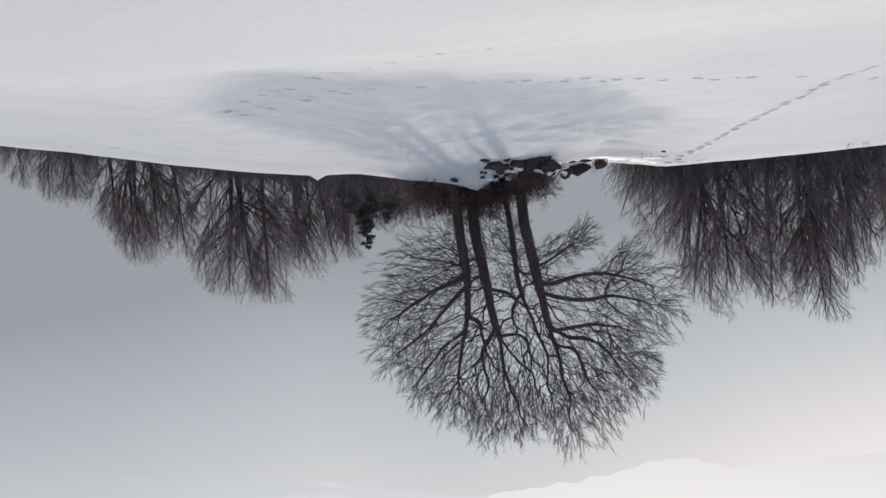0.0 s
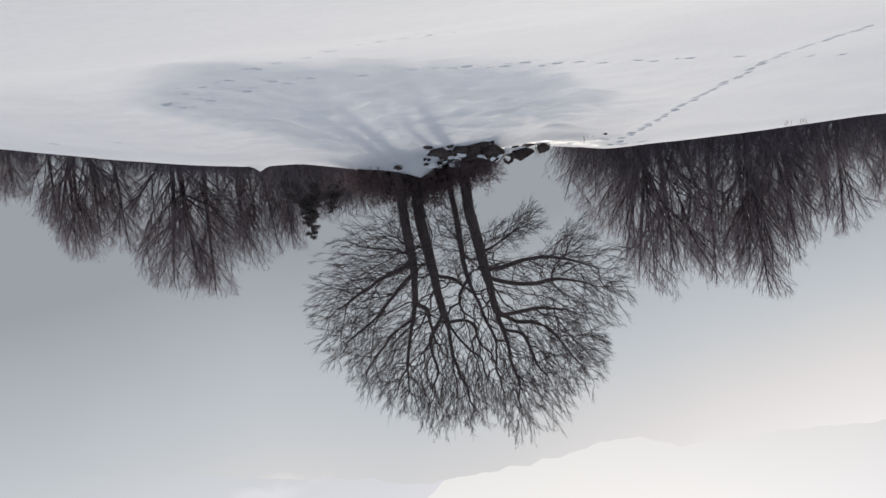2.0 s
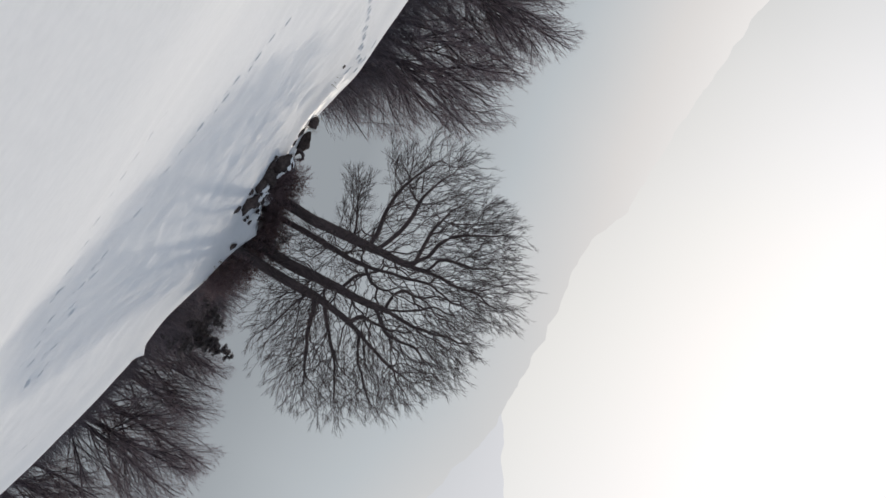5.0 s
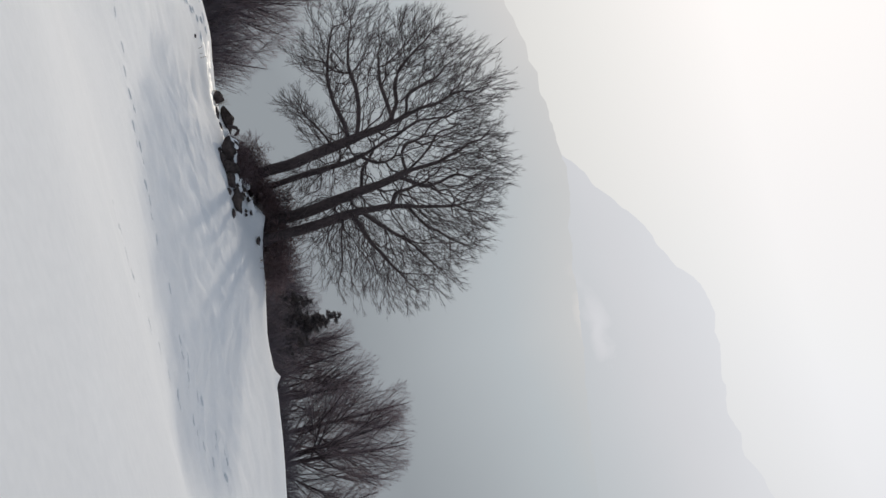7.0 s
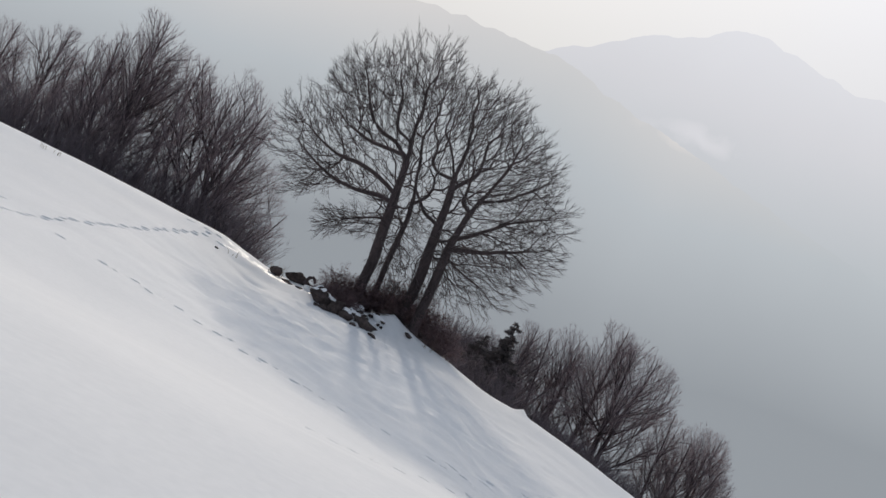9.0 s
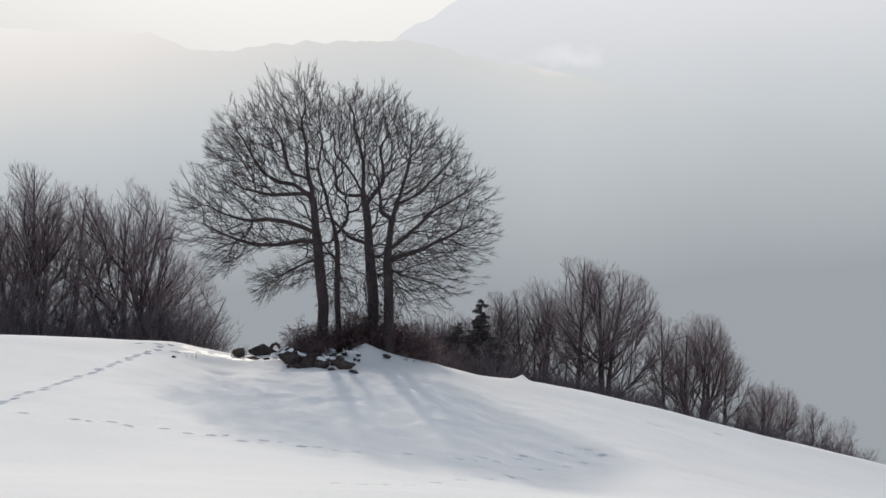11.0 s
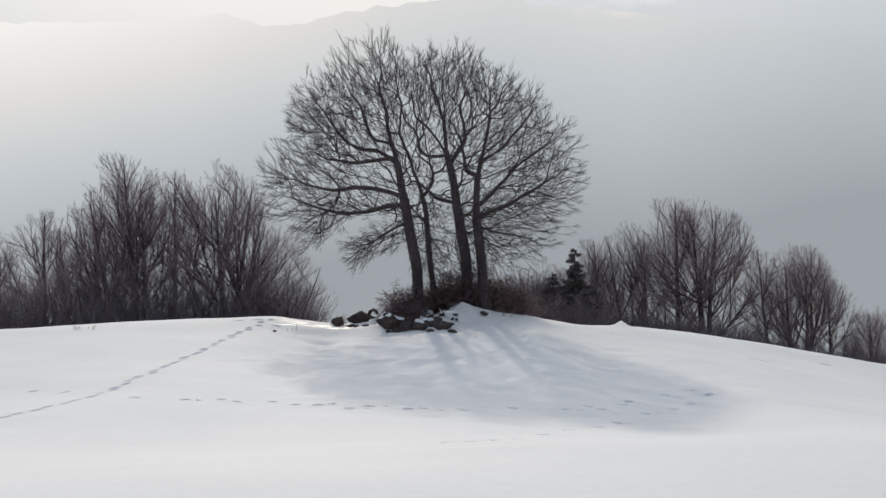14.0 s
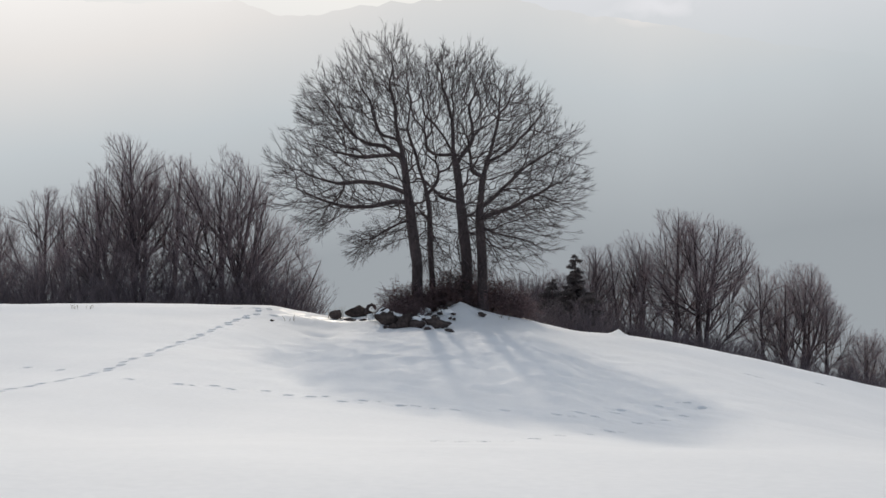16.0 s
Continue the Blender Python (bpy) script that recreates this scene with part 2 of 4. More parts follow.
# two lighter animal trails across the hollow, and single prints
LOPE = ((-11.55, 35.1), (-10.34, 34.0), (-7.47, 29.8), (-6.31, 29.7), (-5.53, 30.0), (-5.11, 29.8), (-4.32, 29.8), (-3.71, 29.1), (-3.17, 28.8), (-2.43, 28.3),
        (-2.01, 28.8), (-1.14, 28.1), (-0.83, 28.3), (0.04, 28.2), (1.15, 29.3), (2.32, 29.2), (3.2, 29.5), (4.21, 32.6), (5.45, 34.6), (6.19, 35.9))
SPUR = ((-0.55, 18.3), (-0.23, 18.9), (0.12, 18.9), (0.45, 19.2), (0.84, 19.8), (1.35, 21.8), (1.97, 24.1), (2.65, 25.6), (3.29, 27.4), (4.23, 30.0), (5.09, 31.2), (5.84, 33.0), (6.71, 35.1), (6.42, 35.8))
for line, size, depth in ((LOPE, 0.09, 0.12), (SPUR, 0.09, 0.22)):
    for x, y in line:
        size_here = size * (1 + 0.25 * smooth(20, 30, y))
        prints.append((x, y, rng.uniform(-0.12, 0.12), size_here, size_here * (0.9 if y > 27 else 1.1), depth))
        if rng.random() < 0.2:
            prints.append((x + rng.uniform(0.25, 0.4), y + rng.uniform(-0.25, 0.25), rng.uniform(-0.3, 0.3), size_here * 0.8, size_here * 0.45, depth * 0.7))
for x, y in ((-8.56, 51.3), (-7.8, 51.3), (-6.96, 50.2), (-6.1, 51.4), (10.6, 46.9), (10.9, 46.6), (13.8, 49.0), (2.9, 29.9), (3.9, 31.6)):
    prints.append((x, y, rng.uniform(-0.4, 0.4), 0.18, 0.1, 0.1))


def dents(x, y):
    z = np.zeros_like(x)
    for px, py, way, a, b, depth in prints:
        near = (abs(x - px) < 0.7) & (abs(y - py) < 0.7)
        if not near.any():
            continue
        u = (x[near] - px) * math.cos(way) + (y[near] - py) * math.sin(way)
        v = -(x[near] - px) * math.sin(way) + (y[near] - py) * math.cos(way)
        r = np.sqrt((u / a) ** 2 + (v / b) ** 2)
        z[near] += -depth * (1 - smooth(0.55, 1.15, r)) + 0.015 * np.exp(-((r - 1.4) / 0.25) ** 2)
    return z


xs, ys = spread(-24, 24, 0.25, 4200), spread(4, 60, 0.25, 4200)
gx, gy = np.meshgrid(xs, ys)
gz = ground_height(gx, gy)
verts = [tuple(v) for v in np.stack([gx, gy, gz], -1).reshape(-1, 3).tolist()]
width = len(xs)
fine_cells = set()
for p in prints:
    for dx in (-0.45, -0.22, 0, 0.22, 0.45):
        for dy in (-0.45, -0.22, 0, 0.22, 0.45):
            fine_cells.add((int(np.searchsorted(xs, p[0] + dx)) - 1, int(np.searchsorted(ys, p[1] + dy)) - 1))
faces = [(j * width + i, j * width + i + 1, (j + 1) * width + i + 1, (j + 1) * width + i)
         for j in range(len(ys) - 1) for i in range(width - 1) if (i, j) not in fine_cells]
CUT = 6
fu, fv = np.meshgrid(np.linspace(0, 1, CUT + 1), np.linspace(0, 1, CUT + 1))
known = {}
for i, j in sorted(fine_cells):
    cx, cy = xs[i] + fu * (xs[i + 1] - xs[i]), ys[j] + fv * (ys[j + 1] - ys[j])
    cz = (gz[j, i] * (1 - fu) + gz[j, i + 1] * fu) * (1 - fv) + (gz[j + 1, i] * (1 - fu) + gz[j + 1, i + 1] * fu) * fv + dents(cx, cy)
    index = []
    for v in np.stack([cx, cy, cz], -1).reshape(-1, 3).tolist():
        key = (round(v[0], 3), round(v[1], 3))
        if key not in known:
            known[key] = len(verts)
            verts.append(tuple(v))
        index.append(known[key])
    faces += [(index[b * (CUT + 1) + a], index[b * (CUT + 1) + a + 1], index[(b + 1) * (CUT + 1) + a + 1], index[(b + 1) * (CUT + 1) + a])
              for b in range(CUT) for a in range(CUT)]
ground = new("ground", mesh_of("ground", verts, faces, SNOW))
ground.data.materials.append(CRUST)
for p in ground.data.polygons:  # glazed crust beside the stones
    cx, cy, _ = p.center
    if -6.9 < cx < -2.3 and 50.5 < cy < 52.7 and relief(cx * 1.7, cy * 1.5, 7) > 0.05:
        p.material_index = 1
tagged(ground, "snow-covered mountain meadow crossed by footprint trails", "snow", kind="structure")


def at_ground(x, y, sink=0.0):
    return float(ground_height(x, y)) - sink


# ---- the far side of the valley ----
def haze(name, dim, pale):
    """Mountain side with haze painted as emission: grey-blue air, paler upward and towards the sun's side."""
    m = bpy.data.materials.new(name)
    m.use_nodes = True
    n, l = m.node_tree.nodes, m.node_tree.links
    n.clear()

    def math_node(op, a, b, clamp=False):
        q = n.new("ShaderNodeMath")
        q.operation, q.use_clamp = op, clamp
        for k, v in enumerate((a, b)):
            if isinstance(v, (int, float)):
                q.inputs[k].default_value = v
            else:
                l.new(v, q.inputs[k])
        return q.outputs[0]

    g = n.new("ShaderNodeNewGeometry")
    s = n.new("ShaderNodeSeparateXYZ")
    l.new(g.outputs["Position"], s.inputs[0])
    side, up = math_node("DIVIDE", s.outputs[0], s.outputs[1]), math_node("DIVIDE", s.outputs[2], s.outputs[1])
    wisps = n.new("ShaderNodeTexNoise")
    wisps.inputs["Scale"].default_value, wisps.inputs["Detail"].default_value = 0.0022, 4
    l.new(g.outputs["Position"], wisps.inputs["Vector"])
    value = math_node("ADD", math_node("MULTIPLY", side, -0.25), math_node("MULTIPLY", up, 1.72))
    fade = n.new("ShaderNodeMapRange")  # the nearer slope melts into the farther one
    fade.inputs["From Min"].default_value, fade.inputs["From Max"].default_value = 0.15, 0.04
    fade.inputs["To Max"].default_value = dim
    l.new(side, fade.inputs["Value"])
    sunward = n.new("ShaderNodeMapRange")  # and has the sun's glow painted in, paler on the sun's side
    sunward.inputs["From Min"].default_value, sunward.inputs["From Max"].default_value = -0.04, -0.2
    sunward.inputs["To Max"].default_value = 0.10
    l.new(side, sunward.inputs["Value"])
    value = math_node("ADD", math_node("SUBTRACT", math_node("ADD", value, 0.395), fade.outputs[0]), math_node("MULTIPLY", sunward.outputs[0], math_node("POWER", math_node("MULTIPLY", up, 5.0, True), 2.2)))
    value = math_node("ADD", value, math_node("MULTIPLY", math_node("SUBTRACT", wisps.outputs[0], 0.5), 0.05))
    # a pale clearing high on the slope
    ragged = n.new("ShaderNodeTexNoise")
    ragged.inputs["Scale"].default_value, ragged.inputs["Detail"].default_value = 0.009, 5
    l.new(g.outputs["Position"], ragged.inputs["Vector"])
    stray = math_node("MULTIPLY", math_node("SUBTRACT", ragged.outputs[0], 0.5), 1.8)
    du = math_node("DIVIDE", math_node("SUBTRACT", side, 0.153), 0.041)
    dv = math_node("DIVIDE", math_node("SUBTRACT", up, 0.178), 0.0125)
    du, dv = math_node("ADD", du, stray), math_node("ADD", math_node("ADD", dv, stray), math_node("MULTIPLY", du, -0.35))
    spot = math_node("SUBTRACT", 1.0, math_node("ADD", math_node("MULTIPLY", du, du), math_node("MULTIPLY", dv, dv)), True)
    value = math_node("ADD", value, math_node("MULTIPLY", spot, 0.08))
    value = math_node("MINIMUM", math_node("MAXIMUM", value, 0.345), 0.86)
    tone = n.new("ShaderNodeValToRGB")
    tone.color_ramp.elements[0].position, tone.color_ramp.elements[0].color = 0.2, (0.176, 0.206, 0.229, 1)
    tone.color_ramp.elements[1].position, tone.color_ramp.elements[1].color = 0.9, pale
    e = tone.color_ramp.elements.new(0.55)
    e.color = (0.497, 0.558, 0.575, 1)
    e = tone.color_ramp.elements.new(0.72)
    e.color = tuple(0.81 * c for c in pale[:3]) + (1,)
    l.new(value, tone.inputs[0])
    # the painted haze shines by itself, no lamp lights it
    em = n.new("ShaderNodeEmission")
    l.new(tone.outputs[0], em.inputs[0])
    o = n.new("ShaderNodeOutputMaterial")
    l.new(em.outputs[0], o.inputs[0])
    return m


def mountain(name, skyline, reach, material, label, rough, seed):
    az = np.arange(-62, 62.01, 0.2)
    el = spline(skyline, az)
    down = np.linspace(0, 1, 16)
    vs, fs = [], []
    for r, t in enumerate(down):
        for a, e in zip(az, el):
            e = e + rough * (noise.noise(Vector((a * 1.3, seed, 0))) + 0.5 * noise.noise(Vector((a * 3.7, seed, 1))))
            top = reach * math.tan(radians(e))
            d = reach * (1 - 0.32 * t) * (1 + 0.015 * noise.noise(Vector((a * 0.9, t * 5, seed))))
            z = top * (1 - t) + (-900) * t - 60 * math.sin(math.pi * t)
            vs.append((d * math.tan(radians(a)), d, z))
    w = len(az)
    for r in range(len(down) - 1):
        fs += [(r * w + i, (r + 1) * w + i, (r + 1) * w + i + 1, r * w + i + 1) for i in range(w - 1)]
    ob = new(name, mesh_of(name, vs, fs, material))
    return tagged(ob, label, "mountain", kind="structure")


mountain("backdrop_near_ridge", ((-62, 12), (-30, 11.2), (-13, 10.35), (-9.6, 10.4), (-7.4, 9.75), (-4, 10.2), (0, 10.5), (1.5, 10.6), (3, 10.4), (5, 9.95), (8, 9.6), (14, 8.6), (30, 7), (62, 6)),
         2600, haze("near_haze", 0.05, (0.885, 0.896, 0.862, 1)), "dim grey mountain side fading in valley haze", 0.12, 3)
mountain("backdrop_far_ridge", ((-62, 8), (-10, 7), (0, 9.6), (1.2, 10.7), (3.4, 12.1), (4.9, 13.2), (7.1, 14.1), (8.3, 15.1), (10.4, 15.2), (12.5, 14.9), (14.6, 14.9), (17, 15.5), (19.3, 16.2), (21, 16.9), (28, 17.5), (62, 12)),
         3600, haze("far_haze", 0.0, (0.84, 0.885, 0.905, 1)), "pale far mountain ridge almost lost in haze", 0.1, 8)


# ---- trees ----
class Plant:
    """A branching skeleton: places, parents, stems, and radii worked out from the tips down."""

    def __init__(self):
        self.p, self.up, self.root = [], [], []

    def stem(self, points, root, start=-1, step=0.25):
        """A given trunk or limb as nodes; returns the index of its last node."""
        last = start
        pts = [Vector(q) for q in points]
        if start < 0:
            last = self.add(pts[0], -1, root)
        for a, b in zip(pts, pts[1:]):
            n = max(1, round((b - a).length / step))
            for k in range(1, n + 1):
                wob = Vector((rng.uniform(-1, 1), rng.uniform(-1, 1), 0)) * (0.02 if start < 0 else 0.1)
                last = self.add(a.lerp(b, k / n) + wob, last, root)
        return last

    def add(self, p, up, root):
        self.p.append(tuple(p))
        self.up.append(up)
        self.root.append(root)
        return len(self.p) - 1

    def nearest(self, p, root):
        return min((i for i in range(len(self.p)) if self.root[i] == root), key=lambda i: (Vector(self.p[i]) - Vector(p)).length)

    def branch_out(self, goals, ends, power=1.7, ease=0.6, near=10, bare=1.8, upright=1.0, heart=None, aim=0.0):
        """Branches as the cheapest ways from the stems out to the ends, through the scattered goals: they run together inward and fork outward.
        ease: how much cheaper it is to follow a stem; below bare metres a stem bears nothing; upright: under 1, rising costs less than spreading;
        heart, aim: ways that lead straight out from the heart cost less."""
        have = len(self.p)
        heart = np.zeros(3) if heart is None else np.array(heart, float)
        pts = np.array(self.p + [tuple(g) for g in goals])
        n = len(pts)
        met = pts * np.array((1, 1, upright))
        order = np.zeros((n, near), int)
        gap = np.zeros((n, near))
        for k in range(0, n, 400):
            d = ((met[k:k + 400, None, :] - met[None]) ** 2).sum(2)
            i = np.argpartition(d, near + 1, axis=1)[:, :near + 1]
            dd = np.take_along_axis(d, i, 1)
            o = np.argsort(dd, axis=1)[:, 1:]
            order[k:k + 400] = np.take_along_axis(i, o, 1)
            gap[k:k + 400] = np.sqrt(np.take_along_axis(dd, o, 1))
        ways = [{} for _ in range(n)]
        for i in range(n):
            for j, d in zip(order[i].tolist(), gap[i].tolist()):
                if i < have and j < have:
                    continue
                if (i < have and pts[i][2] < bare) or (j < have and pts[j][2] < bare):
                    continue
                c = d ** power
                lean = 0.0
                if aim:
                    a, b = pts[j] - pts[i], (pts[j] + pts[i]) * 0.5 - heart
                    lean = float(a @ b) / (math.sqrt(float(a @ a) * float(b @ b)) + 1e-9)
                ways[i][j] = c * (1 + aim * (1 - lean))
                ways[j][i] = c * (1 + aim * (1 + lean))
        unit = float(np.median(gap[have:, 0])) ** (power - 1)
        for i, u in enumerate(self.up):
            if u >= 0:
                ways[u][i] = ease * unit * float(np.linalg.norm(met[i] - met[u]))
        fro, to, price = [], [], []
        for i in range(n):
            for j, w in ways[i].items():
                if not (j < have and self.up[j] != i):
                    fro.append(i)
                    to.append(j)
                    price.append(w)
        fro, to, price = np.array(fro), np.array(to), np.array(price)
        cost = np.full(n, 1e9)
        cost[[i for i, u in enumerate(self.up) if u < 0]] = 0.0
        for _ in range(400):
            was = cost.copy()
            np.minimum.at(cost, to, was[fro] + price)
            if (was - cost).max() < 1e-9:
                break
        back = np.full(n, -1)
        exact = cost[fro] + price <= cost[to] + 1e-9
        back[to[exact]] = fro[exact]
        cost, back = cost.tolist(), back.tolist()
        index = {i: i for i in range(have)}
        for e in ends:
            e += have
            if cost[e] > 1e8:
                continue
            path = []
            while e not in index:
                path.append(e)
                e = back[e]
            for k in reversed(path):
                index[k] = self.add(pts[k], index[back[k]], self.root[index[back[k]]])
        return self

    def finish(self, tip=0.006, power=2.3, girths=None, ease=2, slim=0.05):
        n = len(self.p)
        self.pos = np.array(self.p)
        self.kids = [[] for _ in range(n)]
        for i, u in enumerate(self.up):
            if u >= 0:
                self.kids[u].append(i)
        load = np.zeros(n)
        for i in range(n - 1, -1, -1):
            if not self.kids[i]:
                load[i] = tip ** power
            else:
                load[i] = sum(load[k] for k in self.kids[i]) + 0.15 * tip ** power
        self.r = load ** (1 / power)
        if girths:
            tips = load / tip ** power
            root = np.array(self.root)
            for k, girth in enumerate(girths):
                mine = root == k
                p = math.log(tips[mine].max()) / math.log(girth / tip)
                self.r[mine] = tip * np.maximum(tips[mine], 0.5) ** (1 / p)
                self.r[mine] = np.maximum(self.r[mine] * (self.r[mine] / girth) ** slim, 0.8 * tip)
        # ease the kinks out of the grown branches
        for _ in range(ease):
            q = self.pos.copy()
            for i in range(n):
                if self.up[i] >= 0 and self.kids[i]:
                    k = max(self.kids[i], key=lambda c: self.r[c])
                    q[i] = 0.5 * self.pos[i] + 0.25 * (self.pos[self.up[i]] + self.pos[k])
            self.pos = q
        return self

    def chains(self, root):
        """The branches as runs of nodes, each from its fork to its tip."""
        starts = [i for i in range(len(self.p)) if self.up[i] < 0 and self.root[i] == root]
        runs = []
        while starts:
            i = starts.pop()
            run = [self.up[i]] if self.up[i] >= 0 else []
            while True:
                run.append(i)
                if not self.kids[i]:
                    break
                order = sorted(self.kids[i], key=lambda c: -self.r[c])
                starts += order[1:]
                i = order[0]
            runs.append(run)
        return runs


def tube(verts, faces, pts, radii, sides):
    """A tapered round run through the points, added to the lists."""
    base = len(verts)
    n = len(pts)
    for k in range(n):
        a, b = pts[max(k - 1, 0)], pts[min(k + 1, n - 1)]
        tx, ty, tz = b[0] - a[0], b[1] - a[1], b[2] - a[2]
        s = math.sqrt(tx * tx + ty * ty + tz * tz) or 1.0
        tx, ty, tz = tx / s, ty / s, tz / s
        rx, ry, rz = (1.0, 0.0, 0.0) if abs(tx) < 0.8 else (0.0, 1.0, 0.0)
        ux, uy, uz = ty * rz - tz * ry, tz * rx - tx * rz, tx * ry - ty * rx
        s = math.sqrt(ux * ux + uy * uy + uz * uz)
        ux, uy, uz = ux / s, uy / s, uz / s
        vx, vy, vz = ty * uz - tz * uy, tz * ux - tx * uz, tx * uy - ty * ux
        for q in range(sides):
            c, d = RING[sides][q]
            c, d = c * radii[k], d * radii[k]
            verts.append((pts[k][0] + ux * c + vx * d, pts[k][1] + uy * c + vy * d, pts[k][2] + uz * c + vz * d))
    for k in range(n - 1):
        o = base + k * sides
        for q in range(sides):
            w = (q + 1) % sides
            faces.append((o + q, o + w, o + sides + w, o + sides + q))


RING = {n: [(math.cos(2 * math.pi * q / n), math.sin(2 * math.pi * q / n)) for q in range(n)] for n in (3, 5, 6, 10)}


def spike(verts, faces, p, q, r):
    """The finest shoot: a three-sided needle from p to q."""
    w = (q - p).normalized()
    u = w.cross(Vector((0, 0, 1)) if abs(w.z) < 0.8 else Vector((1, 0, 0))).normalized() * r
    v = w.cross(u)
    o = len(verts)
    verts += [tuple(p + u), tuple(p - u * 0.5 + v * 0.866), tuple(p - u * 0.5 - v * 0.866), tuple(q)]
    faces += [(o, o + 1, o + 3), (o + 1, o + 2, o + 3), (o + 2, o, o + 3)]


def twig(verts, faces, p, way, length, r, gen, forks, out, bent=True):
    """A fine shoot with side shoots, bending slightly upward."""
    a = Vector(p)
    mid = a + way * length * 0.5 + Vector((gen.uniform(-1, 1), gen.uniform(-1, 1), gen.uniform(-0.5, 1))) * length * 0.07
    end = a + way * length + Vector((0, 0, length * 0.10))
    if bent:
        tube(verts, faces, [a, mid, end], [r, r * 0.75, r * 0.4], 3)
    else:
        spike(verts, faces, a, end, r)
    for _ in range(forks):
        t = gen.uniform(0.25, 0.85)
        s = a.lerp(end, t)
        w = (way + Vector((gen.uniform(-1, 1), gen.uniform(-1, 1), gen.uniform(-0.8, 0.9))) * 0.6 + out * 0.35).normalized()
        b = s + w * length * gen.uniform(0.35, 0.65)
        spike(verts, faces, s, b, r * 0.8)


def tree_from(plant, root, name, label, group, bark, fine, seed, thin=0.03, twig_len=(0.3, 0.7), twig_r=0.006, chance=0.8, forks=2, category="tree", limb_r=0.05, flare=1.35, trunk_r=None, rise=0.0, tufts=3, wild=0.42, bent=True, heart=None, rim=0.0, names=("trunk", "limb", "crown")):
    """A tree with its trunk, its limbs and a crown of twigs, standing at its root's first node."""
    gen = random.Random(seed)
    runs = plant.chains(root)
    foot = Vector(plant.pos[runs[0][0]])
    thing = new(name)
    thing.location = foot
    scale_r = 1.0
    if trunk_r:
        scale_r = trunk_r / plant.r[runs[0][0]]
    tv, tf, cv, cf = [], [], [], []
    limbs = []
    main = set(runs[0])
    centre = foot + Vector((0, 0, 3.0)) if heart is None else Vector(heart)
    for c, run in enumerate(runs):
        pts = [tuple(plant.pos[i] - np.array(foot)) for i in run]
        start = max(plant.r[run[min(1, len(run) - 1)]], 0.004)
        big = start > thin
        rad = []
        for k, i in enumerate(run):
            r = plant.r[i] if (k or c == 0) else start
            if c == 0 or start * scale_r > 0.07:
                r *= 1 + (scale_r - 1) * min(1.0, r / (plant.r[runs[0][0]]))
            if c == 0:
                h = plant.pos[i][2] - foot[2]
                r *= 1 + (flare - 1) * math.exp(-max(h, 0) / 0.45)
            rad.append(max(r, 0.004))
        sides = 10 if start > 0.12 else 6 if start > 0.05 else 5 if start > 0.022 else 3
        if c == 0:
            tube(tv, tf, pts, rad, 10)
        elif start > limb_r and run[0] in main:
            lv, lf = [], []
            tube(lv, lf, pts, rad, sides)
            limbs.append((lv, lf))
        elif big and limbs:
            tube(limbs[-1][0], limbs[-1][1], pts, rad, sides)
        else:
            tube(cv, cf, pts, rad, sides)
        for k, i in enumerate(run[1:], 1):
            if plant.r[i] > thin or gen.random() > chance:
                continue
            if rim and plant.pos[i][2] > 3.6 and gen.random() > ((Vector(plant.pos[i]) - centre).length / rim) ** 1.1:
                continue
            p = Vector(pts[k])
            a = Vector(plant.pos[i]) - Vector(plant.pos[run[k - 1]])
            out = (Vector(plant.pos[i]) - centre).normalized()
            tipping = not plant.kids[i]
            for _ in range(tufts if tipping else 1):
                w = (a.normalized() * 0.8 + out * 0.55 + Vector((gen.uniform(-1, 1), gen.uniform(-1, 1), gen.uniform(-0.7, 1.0))) * (wild if tipping else wild * 1.6) + Vector((0, 0, rise))).normalized()
                twig(cv, cf, p, w, gen.uniform(*twig_len) * (1.0 if tipping else 0.8), twig_r, gen, forks, out, bent)
    trunk = part(names[0], tv, tf, bark, thing)
    for lv, lf in limbs:
        part(names[1], lv, lf, bark, trunk)
    part(names[2], cv, cf, fine, thing)
    return tagged(thing, label, category, group)


def crown_goals(n, centre, rx, ry, up, down, seed, hollow=0.45, lumps=0.12, keep=lambda p: True):
    gen = np.random.RandomState(seed)
    got = []
    while len(got) < n:
        v = gen.normal(size=3)
        v /= np.linalg.norm(v)
        r = gen.uniform() ** hollow
        r *= 1 + lumps * noise.noise(Vector(v * 2.3) + Vector((seed, 0, 0)))
        p = np.array(centre) + v * r * np.array((rx, ry, up if v[2] > 0 else down))
        if keep(p):
            got.append(p)
    return got


# the group of four beeches on the knoll
A0, B0, C0, E0 = (-1.42, 52.4), (-0.78, 53.3), (0.55, 53.0), (1.2, 52.5)
beeches = Plant()
stem_a = ((A0[0], A0[1], at_ground(*A0, 0.25)), (-1.49, 52.4, 0.70), (-1.67, 52.4, 1.88), (-1.86, 52.4, 3.39), (-2.00, 52.5, 4.49), (-2.14, 52.5, 5.38), (-2.39, 52.6, 5.80))
stem_b = ((B0[0], B0[1], at_ground(*B0, 0.25)), (-0.94, 53.3, 0.91), (-1.00, 53.3, 2.72), (-1.17, 53.4, 3.70), (-1.48, 53.5, 4.68))
stem_c = ((C0[0], C0[1], at_ground(*C0, 0.25)), (0.52, 53.0, 0.92), (0.28, 53.0, 2.85), (0.14, 53.1, 4.38), (-0.02, 53.1, 5.08), (-0.07, 53.2, 6.33), (-0.01, 53.3, 7.04))
